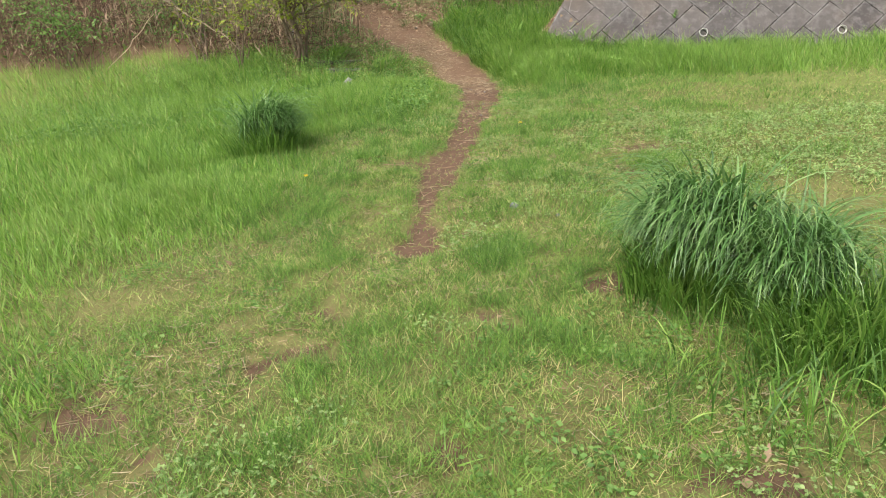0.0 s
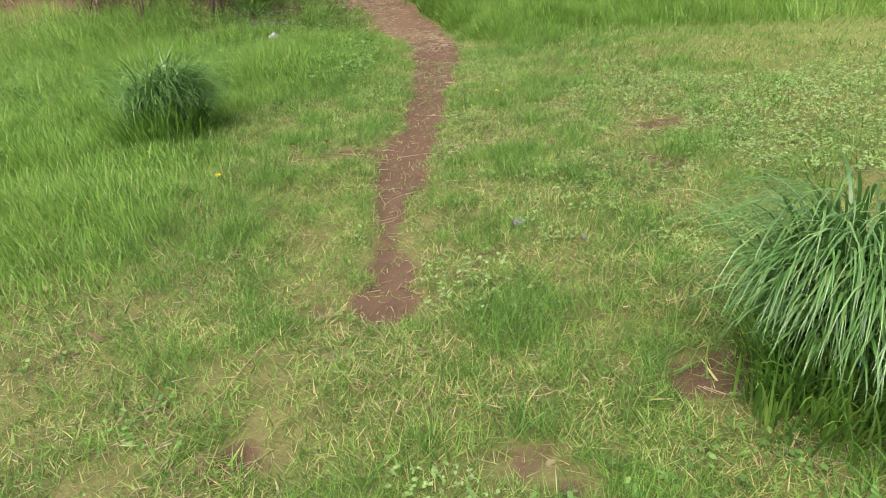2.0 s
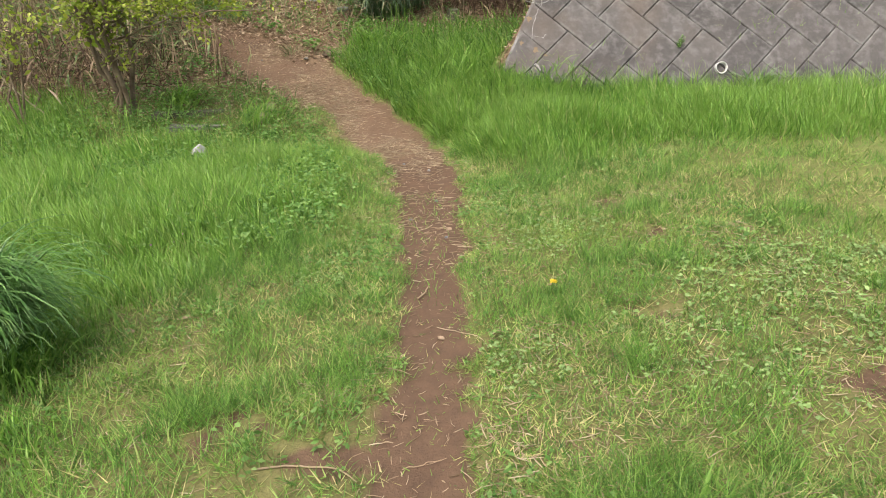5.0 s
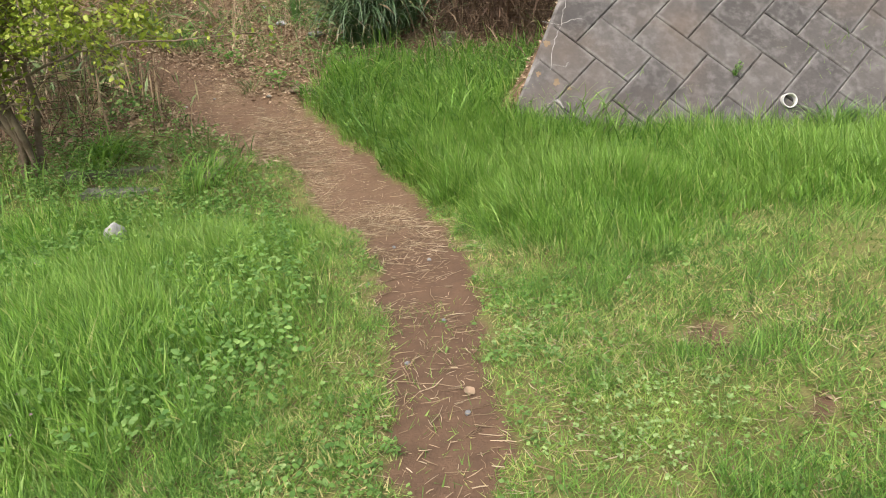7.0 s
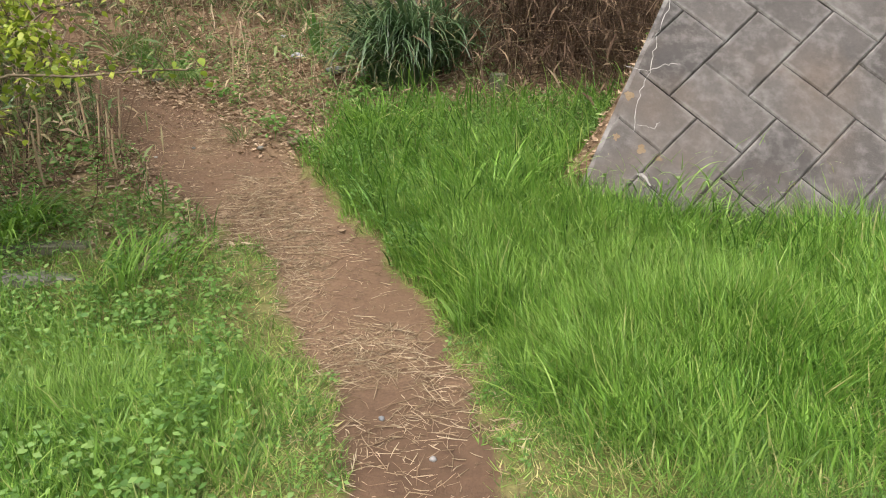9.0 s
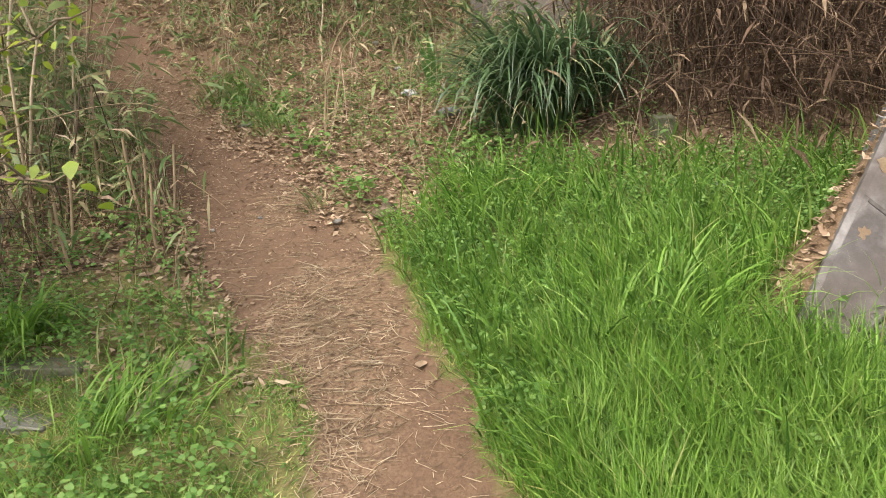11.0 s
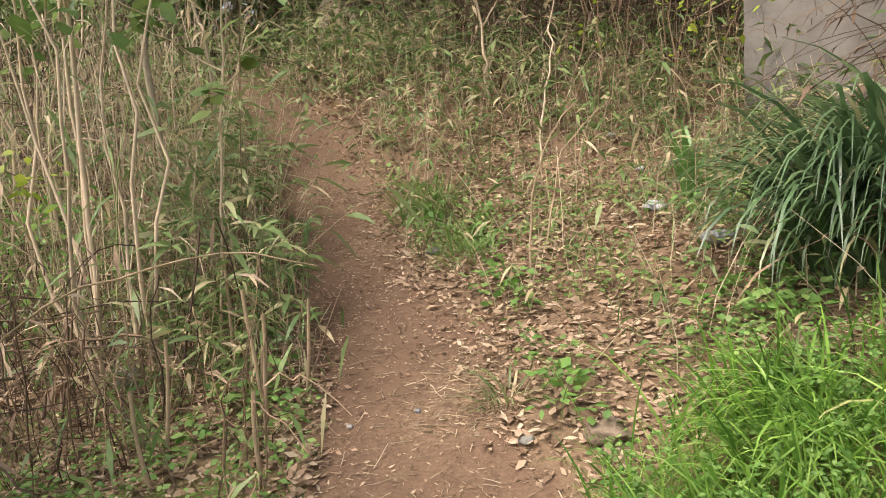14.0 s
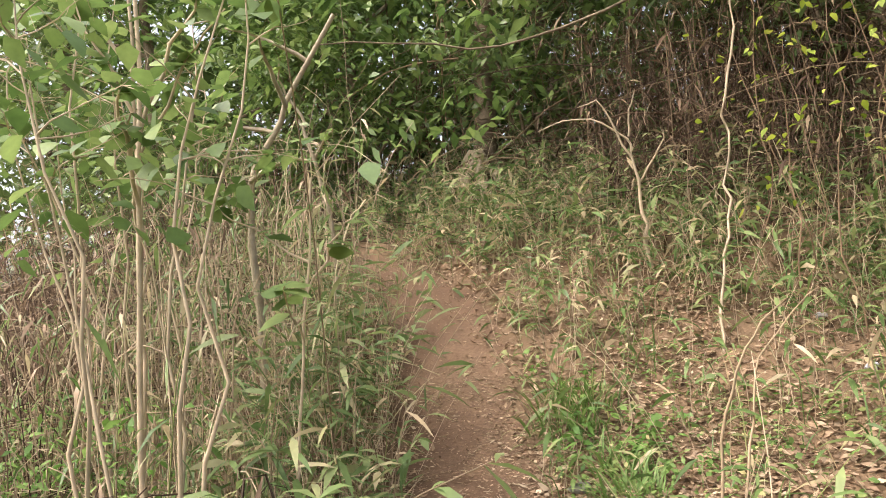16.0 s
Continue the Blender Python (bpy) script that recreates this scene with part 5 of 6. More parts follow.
far_woods("woodland_foliage", 30000, (-14, 7, 15.2, 22), 0.2, 6.5, (0.12, 0.26), 301, "dense dark evergreen foliage of the wood on the slope", M_FOREST)
far_woods("woodland_foliage", 20000, (-22, -6, 13.6, 19), 0.2, 6.0, (0.14, 0.30), 302, "dense dark foliage of the wood beyond the thicket", M_FOREST)
far_woods("woodland_canopy", 13000, (-3.0, 3.5, 13.6, 16.0), 1.35, 4.4, (0.08, 0.16), 303, "dark overhanging canopy of evergreen leaves", M_FOREST)
far_woods("light_foliage", 5000, (-6.5, -2.6, 13.2, 15.5), 0.8, 3.2, (0.06, 0.13), 304, "lighter green leaves of young growth on the slope", M_BROADLEAF)
far_woods("woodland_foliage", 24000, (-16, 9, 17.5, 24), 0.0, 9.0, (0.22, 0.42), 309, "lit green leaves deep in the wood", M_BROADLEAF)
brush("dead_undergrowth", 1500, (-10, 2.5, 14.6, 18.5), lambda x, y: 0.9 + 0 * x, 310, lambda x, y: 2.6 + 0 * x, "brown stems and saplings deep in the wood", 5, M_DARKCANE, 0.008, M_BROWN, (0.6, 1.8))
# shade below the trees deepened by the darker stem and leaf colours
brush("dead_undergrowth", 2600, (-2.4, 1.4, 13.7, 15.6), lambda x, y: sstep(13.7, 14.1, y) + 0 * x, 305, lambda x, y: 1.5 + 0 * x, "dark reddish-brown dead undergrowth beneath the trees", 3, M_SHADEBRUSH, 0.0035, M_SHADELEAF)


far_woods("woodland_foliage", 14000, (-10, -4.2, 13.4, 16.0), 0.4, 4.5, (0.08, 0.16), 306, "leaves closing the view above the path", M_BROADLEAF)
far_woods("woodland_canopy", 3500, (-2.6, 1.8, 12.7, 14.2), 2.1, 4.2, (0.07, 0.14), 308, "dark leaves hanging over the bank", M_FOREST)
far_woods("vine_leaves", 9000, (-9, -2.6, 9.95, 11.2), 0.0, 0.75, (0.03, 0.07), 307, "green vine leaves creeping over dead brush", M_WEED, lambda x, y, z: (z - land(x, y, False) < 0.15 + 0.9 * (y - 9.95)) & (y > 10.3 + 0.35 * sstep(-4, -3, x)))


# ---- concrete pillar ----
def pillar():
    bm = bmesh.new()
    bmesh.ops.create_cube(bm, size=1)
    bmesh.ops.scale(bm, vec=(1.35, 0.5, 3.6), verts=bm.verts)
    bmesh.ops.bevel(bm, geom=bm.edges[:], offset=0.015, segments=2, affect="EDGES")
    me = bpy.data.meshes.new("concrete_pillar")
    bm.to_mesh(me)
    bm.free()
    me.materials.append(M_CONC)
    ob = new("concrete_pillar", me)
    ob.location, ob.rotation_euler = (0.66, 13.62, 2.2), (0, 0, radians(-4))
    return tagged(ob, "grey concrete abutment standing in the bank", "pillar")


pillar()


# ---- single stems, vines and trunks ----
def stem_thing(name, points, r0, r1, material, label, category, n=6, rough=0.008, branches=(), K=14, leaf=None, seed=1):
    """A single wandering stem through the given points, with side branches as parts."""
    r = np.random.default_rng(seed)
    root = thing(name, (0, 0, 0), label, category)

    def smooth_line(pts, k):
        p = np.array(pts, float)
        t = np.linspace(0, len(p) - 1, k)
        q = np.stack([np.interp(t, np.arange(len(p)), p[:, i]) for i in range(3)], 1)
        q[1:-1] = 0.25 * q[:-2] + 0.5 * q[1:-1] + 0.25 * q[2:]
        q[1:] += r.normal(0, rough, q[1:].shape)
        return q
    add("stem", stem(smooth_line(points, K), r0, r1, n), material, root)
    for b in branches:
        L = smooth_line(b, 8)
        add("side_branch", stem(L, r1 * 1.2, r1 * 0.5, 5), material, root)
        if leaf:
            m, per, size = leaf
            add("leaves", hang_leaves(L[None], per, size, (0.6, 0.9), r, 0.3, 0.3), m, root)
    return root


def zland(x, y, up=0.0):
    return (x, y, float(land(x, y)) + up)


stem_thing("hanging_vine", [zland(-1.13, 12.85, -0.03), (-1.17, 13.12, 1.62), (-1.13, 13.26, 2.0), (-1.16, 13.28, 2.36), (-1.06, 13.29, 2.82), (-1.04, 13.3, 3.4), (-1.3, 13.6, 4.2)], 0.007, 0.006, M_CANE, "pale wiry vine hanging from the trees to the bank", "vine", 6, 0.012, K=26)
stem_thing("dead_plant", [zland(-1.66, 13.41, -0.03), (-1.67, 13.36, 2.1), (-1.68, 13.3, 2.42)], 0.012, 0.006, M_CANE, "dry pale dead plant with drooping side stems", "dead plant", 6, 0.006,
           [[(-1.68, 13.3, 2.40), (-1.80, 13.2, 2.53), (-1.97, 13.13, 2.56), (-2.11, 13.05, 2.50)], [(-1.68, 13.32, 2.3), (-1.75, 13.25, 2.5), (-1.79, 13.19, 2.66), (-1.9, 13.15, 2.6)],
            [(-1.68, 13.3, 2.42), (-1.66, 13.28, 2.55), (-1.60, 13.25, 2.66)], [(-1.67, 13.36, 2.15), (-1.55, 13.35, 2.3), (-1.48, 13.33, 2.42)]], seed=3)
stem_thing("sapling", [zland(-3.35, 12.57, -0.05), (-3.34, 12.52, 2.1), (-3.36, 12.42, 2.5), (-3.42, 12.36, 2.75)], 0.016, 0.009, M_PALEBARK, "thin bare sapling beside the path", "sapling", 7, 0.006,
           [[(-3.36, 12.42, 2.5), (-3.2, 12.4, 2.62), (-3.05, 12.3, 2.6)], [(-3.4, 12.4, 2.7), (-3.5, 12.3, 2.95), (-3.4, 12.2, 3.1)]], leaf=(M_BROADLEAF, 8, (0.04, 0.08)), seed=4)
stem_thing("sapling", [zland(-2.92, 11.68, -0.05), (-2.93, 11.62, 1.9), (-2.91, 11.59, 2.2), (-2.79, 11.68, 2.43), (-2.72, 11.7, 2.58), (-2.45, 11.81, 2.96)], 0.022, 0.011, M_PALEBARK, "crooked pale sapling with broad leaves at its top", "sapling", 7, 0.006,
           [[(-2.79, 11.68, 2.43), (-3.0, 11.6, 2.52), (-3.2, 11.5, 2.5)], [(-2.72, 11.7, 2.55), (-2.62, 11.5, 2.72), (-2.5, 11.4, 2.75)], [(-2.9, 11.6, 2.2), (-2.7, 11.6, 2.26), (-2.5, 11.62, 2.24)], [(-2.6, 11.76, 2.75), (-2.75, 11.6, 2.9), (-2.9, 11.5, 2.95)]], leaf=(M_BROADLEAF, 10, (0.05, 0.09)), seed=5)
for k, (x, y, dx, dy, h, q) in enumerate(((-2.38, 10.72, 0.03, 0.05, 2.5, 0.013), (-2.47, 10.80, -0.05, 0.02, 2.4, 0.011), (-2.02, 11.05, 0.10, 0.1, 1.5, 0.007))):
    a = zland(x, y, -0.03)
    stem_thing("tall_stem", [a, (x + 0.4 * dx, y + 0.4 * dy, a[2] + 0.45 * h), (x + dx, y + dy, a[2] + h)], q, 0.55 * q, M_CANE, "thick pale upright stem with broad leaves near its top", "stem", 7, 0.006,
               [[(x + 0.6 * dx, y + 0.6 * dy, a[2] + 0.62 * h), (x + 0.15, y - 0.1, a[2] + 0.72 * h), (x + 0.28, y - 0.16, a[2] + 0.76 * h)], [(x + 0.8 * dx, y + 0.8 * dy, a[2] + 0.8 * h), (x - 0.12, y - 0.05, a[2] + 0.9 * h), (x - 0.25, y - 0.1, a[2] + 0.97 * h)],
                [(x + 0.7 * dx, y + 0.7 * dy, a[2] + 0.72 * h), (x + 0.2, y + 0.1, a[2] + 0.86 * h), (x + 0.36, y + 0.1, a[2] + 0.9 * h)]], leaf=(M_BROADLEAF, 9, (0.07, 0.13)), seed=40 + k)
stem_thing("bent_cane", [zland(-2.05, 9.75, 0.0), (-1.75, 9.8, 0.8), (-1.54, 9.97, 1.0), (-1.40, 10.15, 1.04), (-1.22, 10.33, 1.08), (-1.05, 10.5, 1.0)], 0.004, 0.002, M_STRAW, "long pale dry cane arching over the path edge", "cane", 5, 0.004, seed=6)
stem_thing("dry_stalk", [zland(-0.74, 11.52, -0.02), (-0.73, 11.56, 1.15), (-0.63, 11.59, 1.41), (-0.54, 11.62, 1.50)], 0.006, 0.002, M_STRAW, "pale dry stalk leaning from the leafy bank", "stalk", 5, 0.004,
           [[(-0.74, 11.53, 0.9), (-0.60, 11.5, 0.92), (-0.42, 11.45, 0.84)], [(-0.74, 11.53, 0.84), (-0.86, 11.45, 0.86), (-0.95, 11.4, 0.78)]], seed=7)
stem_thing("dry_stalk", [zland(-0.75, 11.78, -0.02), (-0.75, 12.0, 1.28), (-0.62, 12.38, 1.52)], 0.005, 0.002, M_STRAW, "slender dry stalk arching on the upper bank", "stalk", 5, 0.004, seed=8)
stem_thing("fallen_branch", [(-3.9, 10.2, 1.1), (-3.35, 9.95, 0.75), (-2.9, 9.85, 0.52), zland(-2.47, 9.7, 0.02)], 0.009, 0.004, M_PALEBARK, "pale bare branch sticking out of the thicket", "branch", 6, 0.012,
           [[(-3.35, 9.95, 0.75), (-3.2, 9.7, 0.9), (-3.0, 9.6, 1.0)]], seed=9)
stem_thing("fallen_branch", [zland(-4.6, 9.9, 0.02), (-4.3, 10.0, 0.4), (-4.0, 10.3, 0.8)], 0.008, 0.004, M_CANE, "dry branch leaning at the thicket foot", "branch", 6, 0.012, seed=10)
stem_thing("tree_limb", [(-3.3, 12.4, 3.2), (-2.83, 12.67, 3.16), (-2.4, 13.0, 3.05), (-2.17, 13.17, 3.12), (-1.59, 13.41, 3.24), (-0.9, 13.8, 3.6), zland(-0.72, 15.0, 1.2)], 0.004, 0.012, M_BARK, "thin bare limb reaching over the slope", "branch", 6, 0.01, seed=11)
for k, (x, y, lx, h) in enumerate(((-0.57, 14.45, -0.02, 4.5), (-3.62, 14.5, 0.15, 5.0))):
    tree("tree", (x, y), h, 1.6, 0.10 if k == 0 else 0.12, "brown-barked tree trunk rising from the dark slope" if k == 0 else "tree with spreading roots and drooping green fronds", "tree", 260 + k, M_FOREST, M_BARK, (0.08, 0.15), (0.3, 0.5), 1, 12, 22, 0.3, 0.45, 5, (lx, 0.3), "slope trees")
# root flare
for k, (dx, dy) in enumerate(((0.35, -0.35), (0.05, -0.5), (-0.3, -0.4), (0.5, -0.1))):
    stem_thing("tree_root", [(-3.62 + 0.05 * dx, 14.5 + 0.05 * dy, float(land(-3.62, 14.5)) + 0.45), (-3.62 + 0.4 * dx, 14.5 + 0.4 * dy, float(land(-3.62 + 0.4 * dx, 14.5 + 0.4 * dy)) + 0.22), zland(-3.62 + dx, 14.5 + dy, -0.03)], 0.05, 0.02, M_PALEBARK, "pale exposed tree root gripping the slope", "root", 7, 0.012, K=8, seed=20 + k)
# thin shoots with fresh leaves at the right of the slope
for k, (x, y, h) in enumerate(((-0.55, 13.0, 1.7), (-0.25, 12.9, 1.5), (-0.8, 13.3, 1.9), (-0.4, 13.5, 2.0))):
    tree("young_shrub", (x, y), h, 0.45, 0.0045, "thin reddish shoots with sparse fresh yellow-green leaves", "shrub", 270 + k, M_SPRING, M_DARKCANE, (0.025, 0.05), (0.5, 0.75), 3, 6, 1, 0.07, 0.4, 2, group="young shrubs")


# ---- litter, stones and sticks ----
def piece(name, bm, material, place, label, category, rz=0.0, rx=0.0, group="", sink=0.2, smooth=True):
    me = bpy.data.meshes.new(name)
    bm.to_mesh(me)
    bm.free()
    me.materials.append(material)
    if smooth:
        me.polygons.foreach_set("use_smooth", np.ones(len(me.polygons), bool))
    ob = new(name, me)
    z = min(v.co.z for v in me.vertices)
    ob.location = (place[0], place[1], float(land(place[0], place[1])) - z * (1 - sink))
    ob.rotation_euler = (rx, 0, rz)
    return tagged(ob, label, category, group)


piece("stone", lump(0.028, 1, 0.6), M_STONE, (0.40, 3.865), "grey rounded stone lying in the turf", "stone", 0.4, group="field stones")
piece("stone", lump(0.013, 2, 0.6), M_STONE, (0.62, 3.72), "small grey stone in the turf", "stone", 1.4, group="field stones")
piece("flat_stone", lump(0.075, 4, 0.4, 0.12, 3), M_STONE, (-0.03, 11.80), "flat blue-grey stone on the leafy bank", "stone", 0.3)
piece("stone", lump(0.045, 5, 0.4), M_TIMBER, (-1.35, 11.85), "flat brown stone at the path edge", "stone", 0.9, group="field stones")
piece("stone", lump(0.025, 6, 0.5), M_TIMBER, (-0.42, 10.55), "small brown stone at the path edge", "stone", 0.9, group="field stones")
for x, y, s in ((0.33, 6.6, 1), (0.12, 7.7, 2), (0.42, 7.95, 3), (0.2, 7.0, 4), (0.38, 7.3, 5), (-1.05, 10.6, 6), (-0.85, 10.7, 7), (0.28, 8.2, 8)):
    piece("pebble", lump(0.013, s + 20, 0.6, 0.2, 1), M_STONE if s % 3 else M_EFFLO, (x, y), "small pale pebble on the bare path", "pebble", s, group="path pebbles")
piece("soil_clod", lump(0.06, 9, 0.5, 0.3, 3), M_BARK, (-0.20, 10.58), "dark clod of earth at the path edge", "soil")
piece("plastic_bag", lump(0.055, 10, 1.5, 0.12, 3), M_WHITE, (-1.16, 8.66), "dirty white plastic bag half sunk in grass", "litter", 0.5, 0.15, sink=0.1)
piece("plastic_bag", lump(0.05, 11, 1.2, 0.25, 3), M_WHITE, (-2.20, 10.68), "white plastic scrap among the cane stubs", "litter", 1.5, 0.5)
piece("plastic_film", lump(0.045, 12, 0.5, 0.4, 3), M_FILM, (-0.34, 12.19), "crumpled clear plastic film on dead leaves", "litter", 0.5)
piece("plastic_film", lump(0.03, 13, 0.5, 0.4, 3), M_FILM, (-0.54, 12.88), "crumpled plastic scrap on the bank", "litter", 1.5)
piece("plastic_film", lump(0.028, 14, 0.5, 0.4, 3), M_WHITE, (-0.77, 13.18), "white plastic scrap on the upper bank", "litter", 2.5)
piece("plastic_film", lump(0.03, 15, 0.5, 0.4, 3), M_FILM, (1.30, 10.72), "pale plastic scrap in the weeds", "litter", 0.2)


def slab(name, size, place, rz, label, category, material, tilt=(0, 0), lift=0.0):
    bm = bmesh.new()
    bmesh.ops.create_cube(bm, size=1)
    bmesh.ops.subdivide_edges(bm, edges=bm.edges[:], cuts=3, use_grid_fill=True)
    for v in bm.verts:
        v.co = Vector((v.co.x * size[0], v.co.y * size[1], v.co.z * size[2])) + 0.008 * noise.noise_vector(v.co * 3 + Vector((place[0], place[1], 0)))
    bmesh.ops.bevel(bm, geom=[e for e in bm.edges if e.calc_face_angle(0) > 0.8], offset=0.006, segments=1, affect="EDGES")
    ob = piece(name, bm, material, place[:2], label, category, rz, sink=0.95 - lift, smooth=False)
    ob.rotation_euler = (tilt[0], tilt[1], rz)
    return ob


slab("stone_slab", (0.58, 0.11, 0.10), (-1.38, 9.60), 0.05, "grey mossy slab half hidden by weeds", "slab", M_MOSS, lift=-0.45)
slab("stone_slab", (0.46, 0.16, 0.08), (-1.28, 9.38), -0.05, "lower grey weathered slab in the grass", "slab", M_TIMBER, lift=-0.45)
slab("old_board", (0.07, 0.30, 0.03), (-0.74, 9.46), -0.35, "short tan weathered board lying by the slabs", "board", M_PALEBARK, (0.35, 0), 0.6)
slab("post_stub", (0.10, 0.09, 0.16), (1.15, 11.36), 0.2, "low grey-green concrete post stub below the brush", "post", M_MOSS, (0.1, 0), 0.35)


def curled_leaf(place, size, rz, label, material=None):
    size *= 0.6
    s = np.linspace(0, 1, 7)
    w = size * 0.36 * np.sin(np.pi * np.clip(s * 0.96 + 0.02, 0, 1)) ** 0.7
    P = np.stack([(s - 0.5) * size, 0.05 * size * np.sin(6 * s), size * (0.12 + 0.5 * (s - 0.5) ** 2)], 1)
    V, Q = [], []
    for k in range(7):
        for j, o in enumerate((-1, -0.5, 0, 0.5, 1)):
            V.append(P[k] + np.array([0, o * w[k], abs(o) * w[k] * 0.45]))
    for k in range(6):
        for j in range(4):
            a = k * 5 + j
            Q.append((a, a + 1, a + 6, a + 5))
    ob = add("fallen_leaf", (np.array(V), np.array(Q)), material or M_LITTER)
    ob.location, ob.rotation_euler = zland(place[0], place[1], 0.002), (0, 0, rz)
    return tagged(ob, label, "leaf", "single fallen leaves")


curled_leaf((0.36, 6.72), 0.085, 1.9, "curled pale tan leaf on the bare path")
curled_leaf((-0.64, 9.78), 0.10, 0.2, "pale yellowish leaf at the path edge")
curled_leaf((0.16, 5.62), 0.055, 2.2, "dry tan leaf fragment on the path")
curled_leaf((-0.95, 9.2), 0.06, 0.8, "yellow leaf caught in grass", M_SPRING)
curled_leaf((0.10, 9.62), 0.09, 1.5, "pale upright straw flake beside the path")
curled_leaf((-1.15, 10.15), 0.10, 0.9, "orange-brown dry leaf on the weeds", M_BROWN)
curled_leaf((0.02, 4.1), 0.05, 0.9, "small pale leaf on the bare path")
curled_leaf((0.24, 2.57), 0.06, 0.5, "pale dry leaf in a bare patch")
curled_leaf((0.80, 1.62), 0.07, 1.5, "pale grey leaf on a bare patch")
curled_leaf((0.74, 1.55), 0.06, 0.3, "tan dry leaf on a bare patch")
curled_leaf((-0.78, 6.02), 0.06, 0.3, "tan dry leaf in the grass")


def stick(a, b, rad, label, seed, material=None, bow=0.0):
    rad *= 0.5
    bow *= 0.6
    p0, p1 = zland(a[0], a[1], rad + 0.006), zland(b[0], b[1], rad + 0.006)
    L = bent(p0, p1, 9, 0, 0.006, np.random.default_rng(seed))
    s = np.linspace(-1, 1, 9)
    d = np.array(p1) - np.array(p0)
    L[:, :2] += bow * (1 - s[:, None] ** 2) * np.array([-d[1], d[0]])[None]
    L[:, 2] = land(L[:, 0], L[:, 1]) + rad + 0.005
    return tagged(add("stick", stem(L, rad, rad * 0.6, 6), material or M_STRAW), label, "stick", "sticks on the ground")


stick((-0.14, 4.42), (-0.12, 4.22), 0.004, "pale dry twig on the bare path", 1)
stick((-0.12, 4.24), (0.03, 4.36), 0.0035, "pale dry twig on the bare path", 2, bow=0.2)
stick((-0.16, 4.12), (0.08, 4.25), 0.0035, "thin bent twig on the bare path", 3, bow=-0.15)
stick((-0.22, 4.45), (-0.04, 4.47), 0.003, "thin dry stalk across the path", 4)
stick((-0.04, 4.96), (0.08, 4.98), 0.003, "short pale straw on the path", 5)
stick((-0.42, 4.98), (-0.16, 4.90), 0.006, "curved dry stalk at the path edge", 6, bow=0.2)
stick((-0.41, 3.42), (-0.70, 2.75), 0.004, "long pale dry stalk lying in the turf", 7, bow=0.05)
stick((0.80, 3.70), (1.20, 3.80), 0.006, "bunched pale straw stalk in the turf", 8)
stick((0.02, 6.92), (0.35, 6.76), 0.003, "long thin straw lying across the path", 9)
stick((0.12, 5.98), (0.18, 6.08), 0.007, "short pale wood chip on the path", 10)
stick((0.16, 5.72), (0.30, 5.45), 0.003, "thin dark twig on the path", 11, M_CANE, 0.1)
stick((-0.18, 9.42), (-0.10, 9.18), 0.006, "short dry stick on the strawy path", 12)
stick((-0.10, 9.0), (0.12, 9.32), 0.003, "long thin straw on the path", 13)
stick((-0.72, 9.72), (-0.50, 9.84), 0.006, "pale stick at the path edge", 14)
stick((-0.72, 10.05), (-0.45, 10.0), 0.004, "dry stalk lying on the path", 15)
stick((-1.70, 12.62), (-1.45, 12.52), 0.008, "pale broken cane lying on the bank", 16)
stick((-1.70, 11.92), (-1.52, 11.95), 0.005, "brown twig across the path", 17, M_CANE)
stick((-0.05, 8.6), (0.05, 8.25), 0.003, "long straw on the path", 18)
stick((0.15, 8.9), (0.42, 8.8), 0.003, "pale straw across the path", 19)

# loose heap of dry twigs at the foot of the sedge
r = np.random.default_rng(90)
k = 130
b = np.stack([r.normal(0.38, 0.18, k), r.normal(10.95, 0.10, k), np.zeros(k)], 1)
b[:, 2] = land(b[:, 0], b[:, 1]) + r.uniform(0.01, 0.07, k)
az, L = r.normal(0.1, 1.0, k), r.uniform(0.06, 0.22, k)
d = np.stack([np.cos(az), np.sin(az), r.normal(0, 0.12, k)], 1) * L[:, None] / 2
heap = tagged(add("twig_heap", tubes(np.stack([b - d, b + np.array([0, 0, 0.01]), b + d], 1), np.repeat(r.uniform(0.0006, 0.0014, k)[:, None], 3, 1), 4), M_DARKCANE), "small heap of dry brown twigs below the sedge", "twigs", kind="stuff")

# cut pale cane stubs at the path edge
for k, (x, y, h) in enumerate(((-1.25, 10.42, 0.36), (-1.35, 10.55, 0.40), (-1.42, 10.62, 0.45), (-1.18, 10.30, 0.30), (-1.62, 10.35, 0.42), (-1.52, 10.20, 0.35), (-1.75, 10.85, 0.5), (-1.28, 10.68, 0.38))):
    a = zland(x, y, -0.03)
    L = bent(a, (a[0] + 0.03 * math.sin(k * 2.1), a[1] + 0.03 * math.cos(k * 1.7), a[2] + h), 5, 0, 0.004, np.random.default_rng(400 + k))
    tagged(add("cane_stub", stem(L, 0.007, 0.0065, 7), M_STRAW), "pale cut cane stub standing by the path", "cane", "cane stubs")


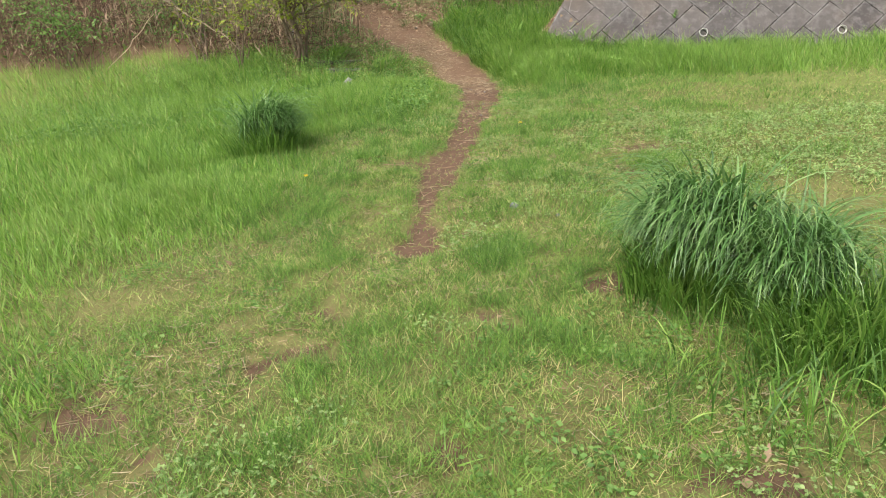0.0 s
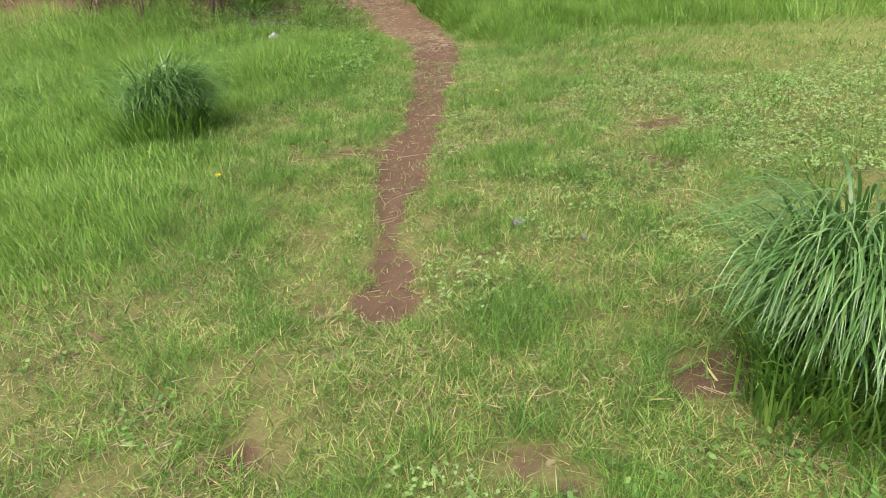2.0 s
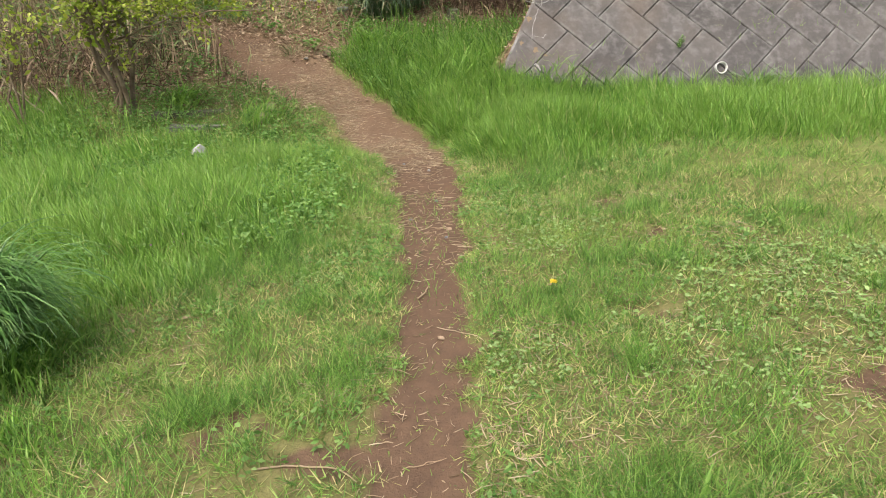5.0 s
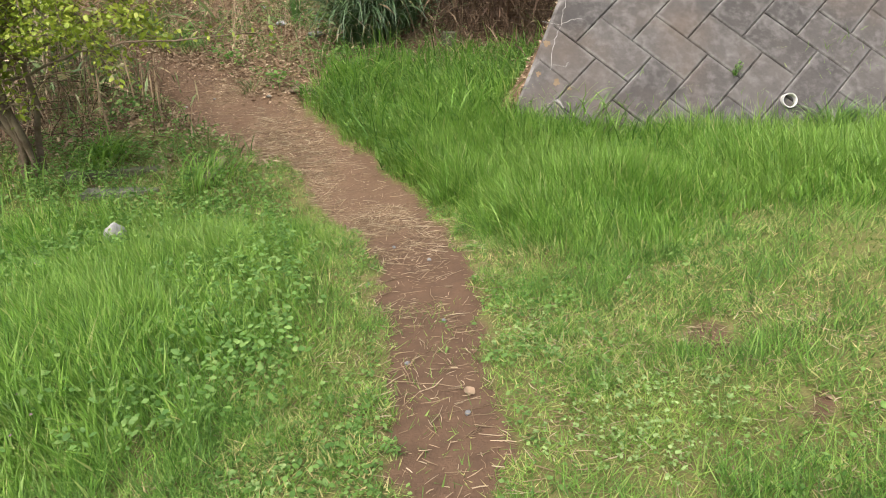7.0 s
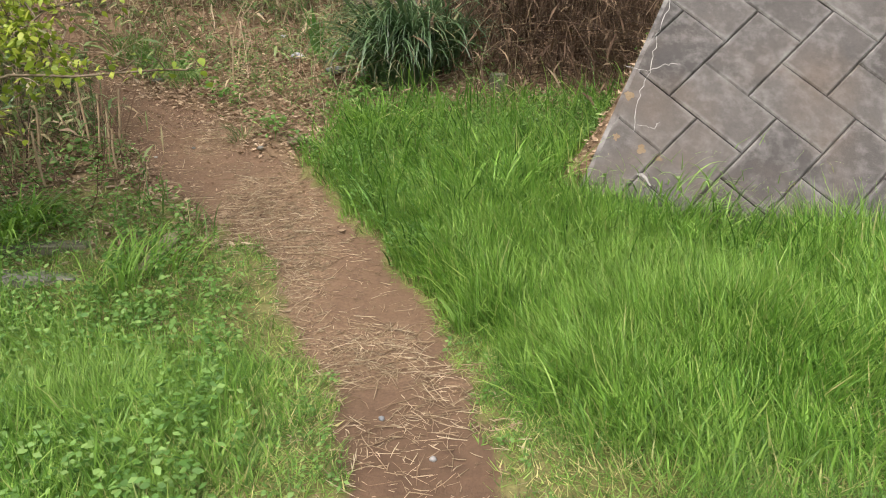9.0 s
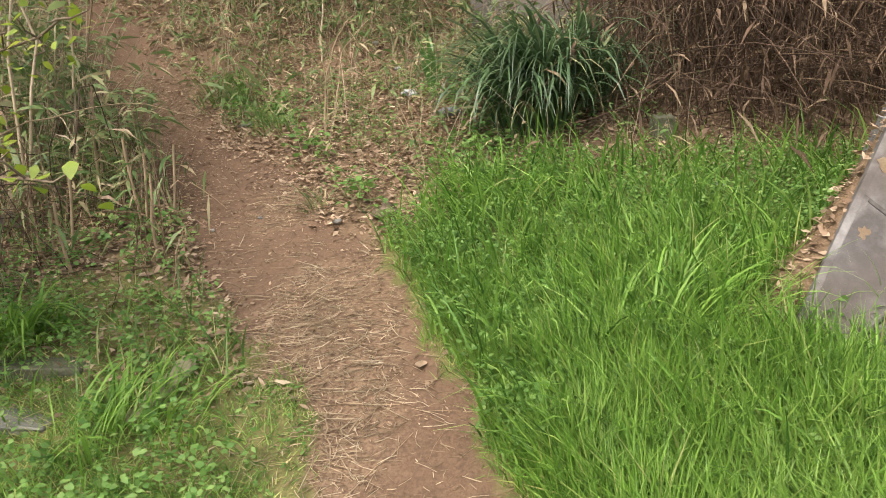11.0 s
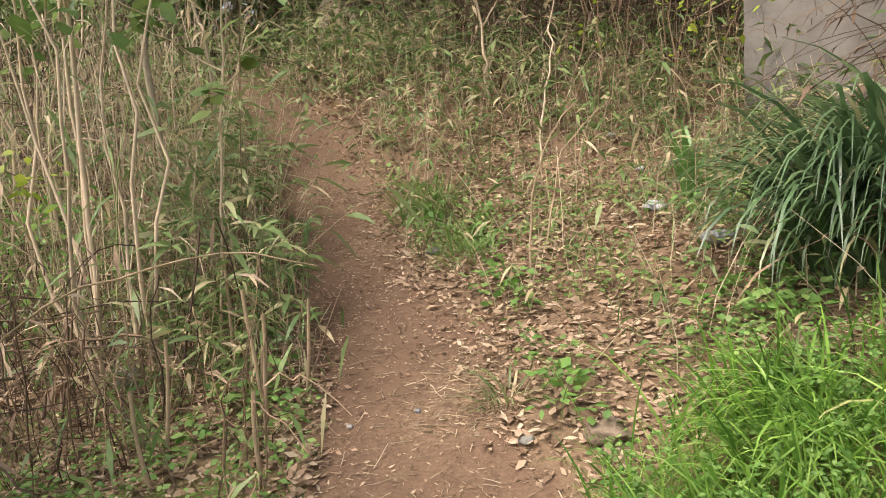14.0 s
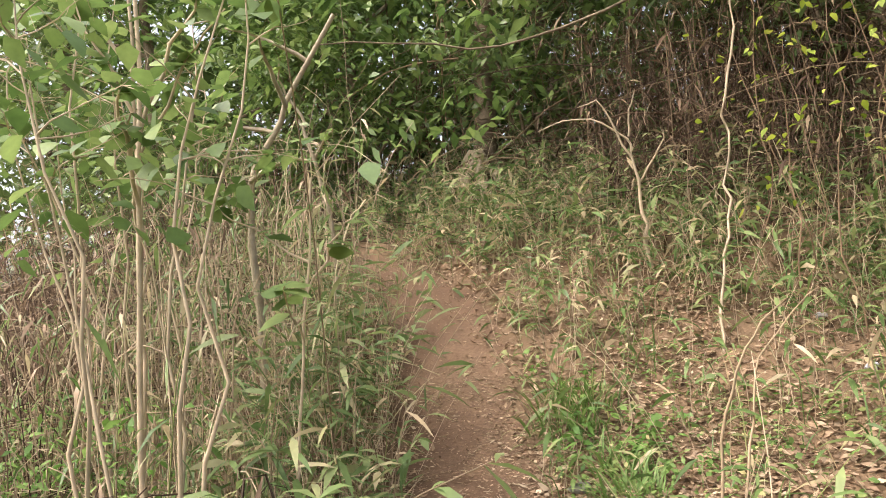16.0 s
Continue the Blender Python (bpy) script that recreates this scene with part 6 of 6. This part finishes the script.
# ---- small plants ----
def dandelion(place):
    root = thing("dandelion", zland(*place), "yellow dandelion flower in the turf", "flower", "dandelions")
    r = np.random.default_rng(int(place[1] * 100))
    add("stalk", stem(bent((0, 0, 0), (0.01, 0, 0.06), 4, 0, 0.002, r), 0.002, 0.002, 5), M_WEED, root)
    n = 40
    az, q = r.uniform(0, 2 * np.pi, n), r.uniform(0.1, 1, n)
    d = np.stack([np.cos(az), np.sin(az), 0.9 - 0.8 * q], 1)
    add("petals", leaves(np.repeat([[0.01, 0, 0.06]], n, 0), d, 0.018 * np.ones(n), 0.006 * np.ones(n), 0.2, 4, r=r), M_YELLOW, root)
    n = 9
    az = np.arange(n) * 0.7
    add("leaf_rosette", leaves(np.zeros((n, 3)) + [0, 0, 0.006], np.stack([np.cos(az), np.sin(az), 0.25 + 0 * az], 1), 0.07 * np.ones(n), 0.02 * np.ones(n), 0.3, r=r), M_WEED, root)


for p in ((-0.92, 4.68), (0.60, 5.78), (-1.5, 7.2)):
    dandelion(p)


def wall_weed(x, z):
    u, v = on_wall(x, z)
    p = wall_point(u, v, 0.0)
    root = thing("wall_weed", p, "small green weed growing from a wall joint", "weed")
    r = np.random.default_rng(77)
    tips = np.concatenate([bent((0, 0, 0), (a * 0.02, -0.04, 0.03 + 0.03 * b), 5, 0, 0.006, r) for a, b in ((0, 1), (-0.8, 0.2), (0.9, 0.5), (0.2, 2.0))])
    add("leaf_cluster", crown_leaves(tips, 8, 0.011, (0.009, 0.018), (0.6, 0.9), r), M_WEED, root)


wall_weed(2.91, 0.62)
r = np.random.default_rng(95)
b = scatter(160, -2.2, -0.6, 6.6, 8.6, lambda x, y: 0.5 + 0 * x, r)
b[:, 2] += r.uniform(0.06, 0.13, len(b))
az = r.uniform(0, 2 * np.pi, len(b))
tagged(add("purple_flowers", leaves(b, np.stack([np.cos(az), np.sin(az), 0.5 + 0 * az], 1), r.uniform(0.01, 0.022, len(b)), r.uniform(0.008, 0.014, len(b)), 0.2, r=r), M_PURPLE), "tiny purple weed flowers in the long grass", "flowers", kind="stuff")
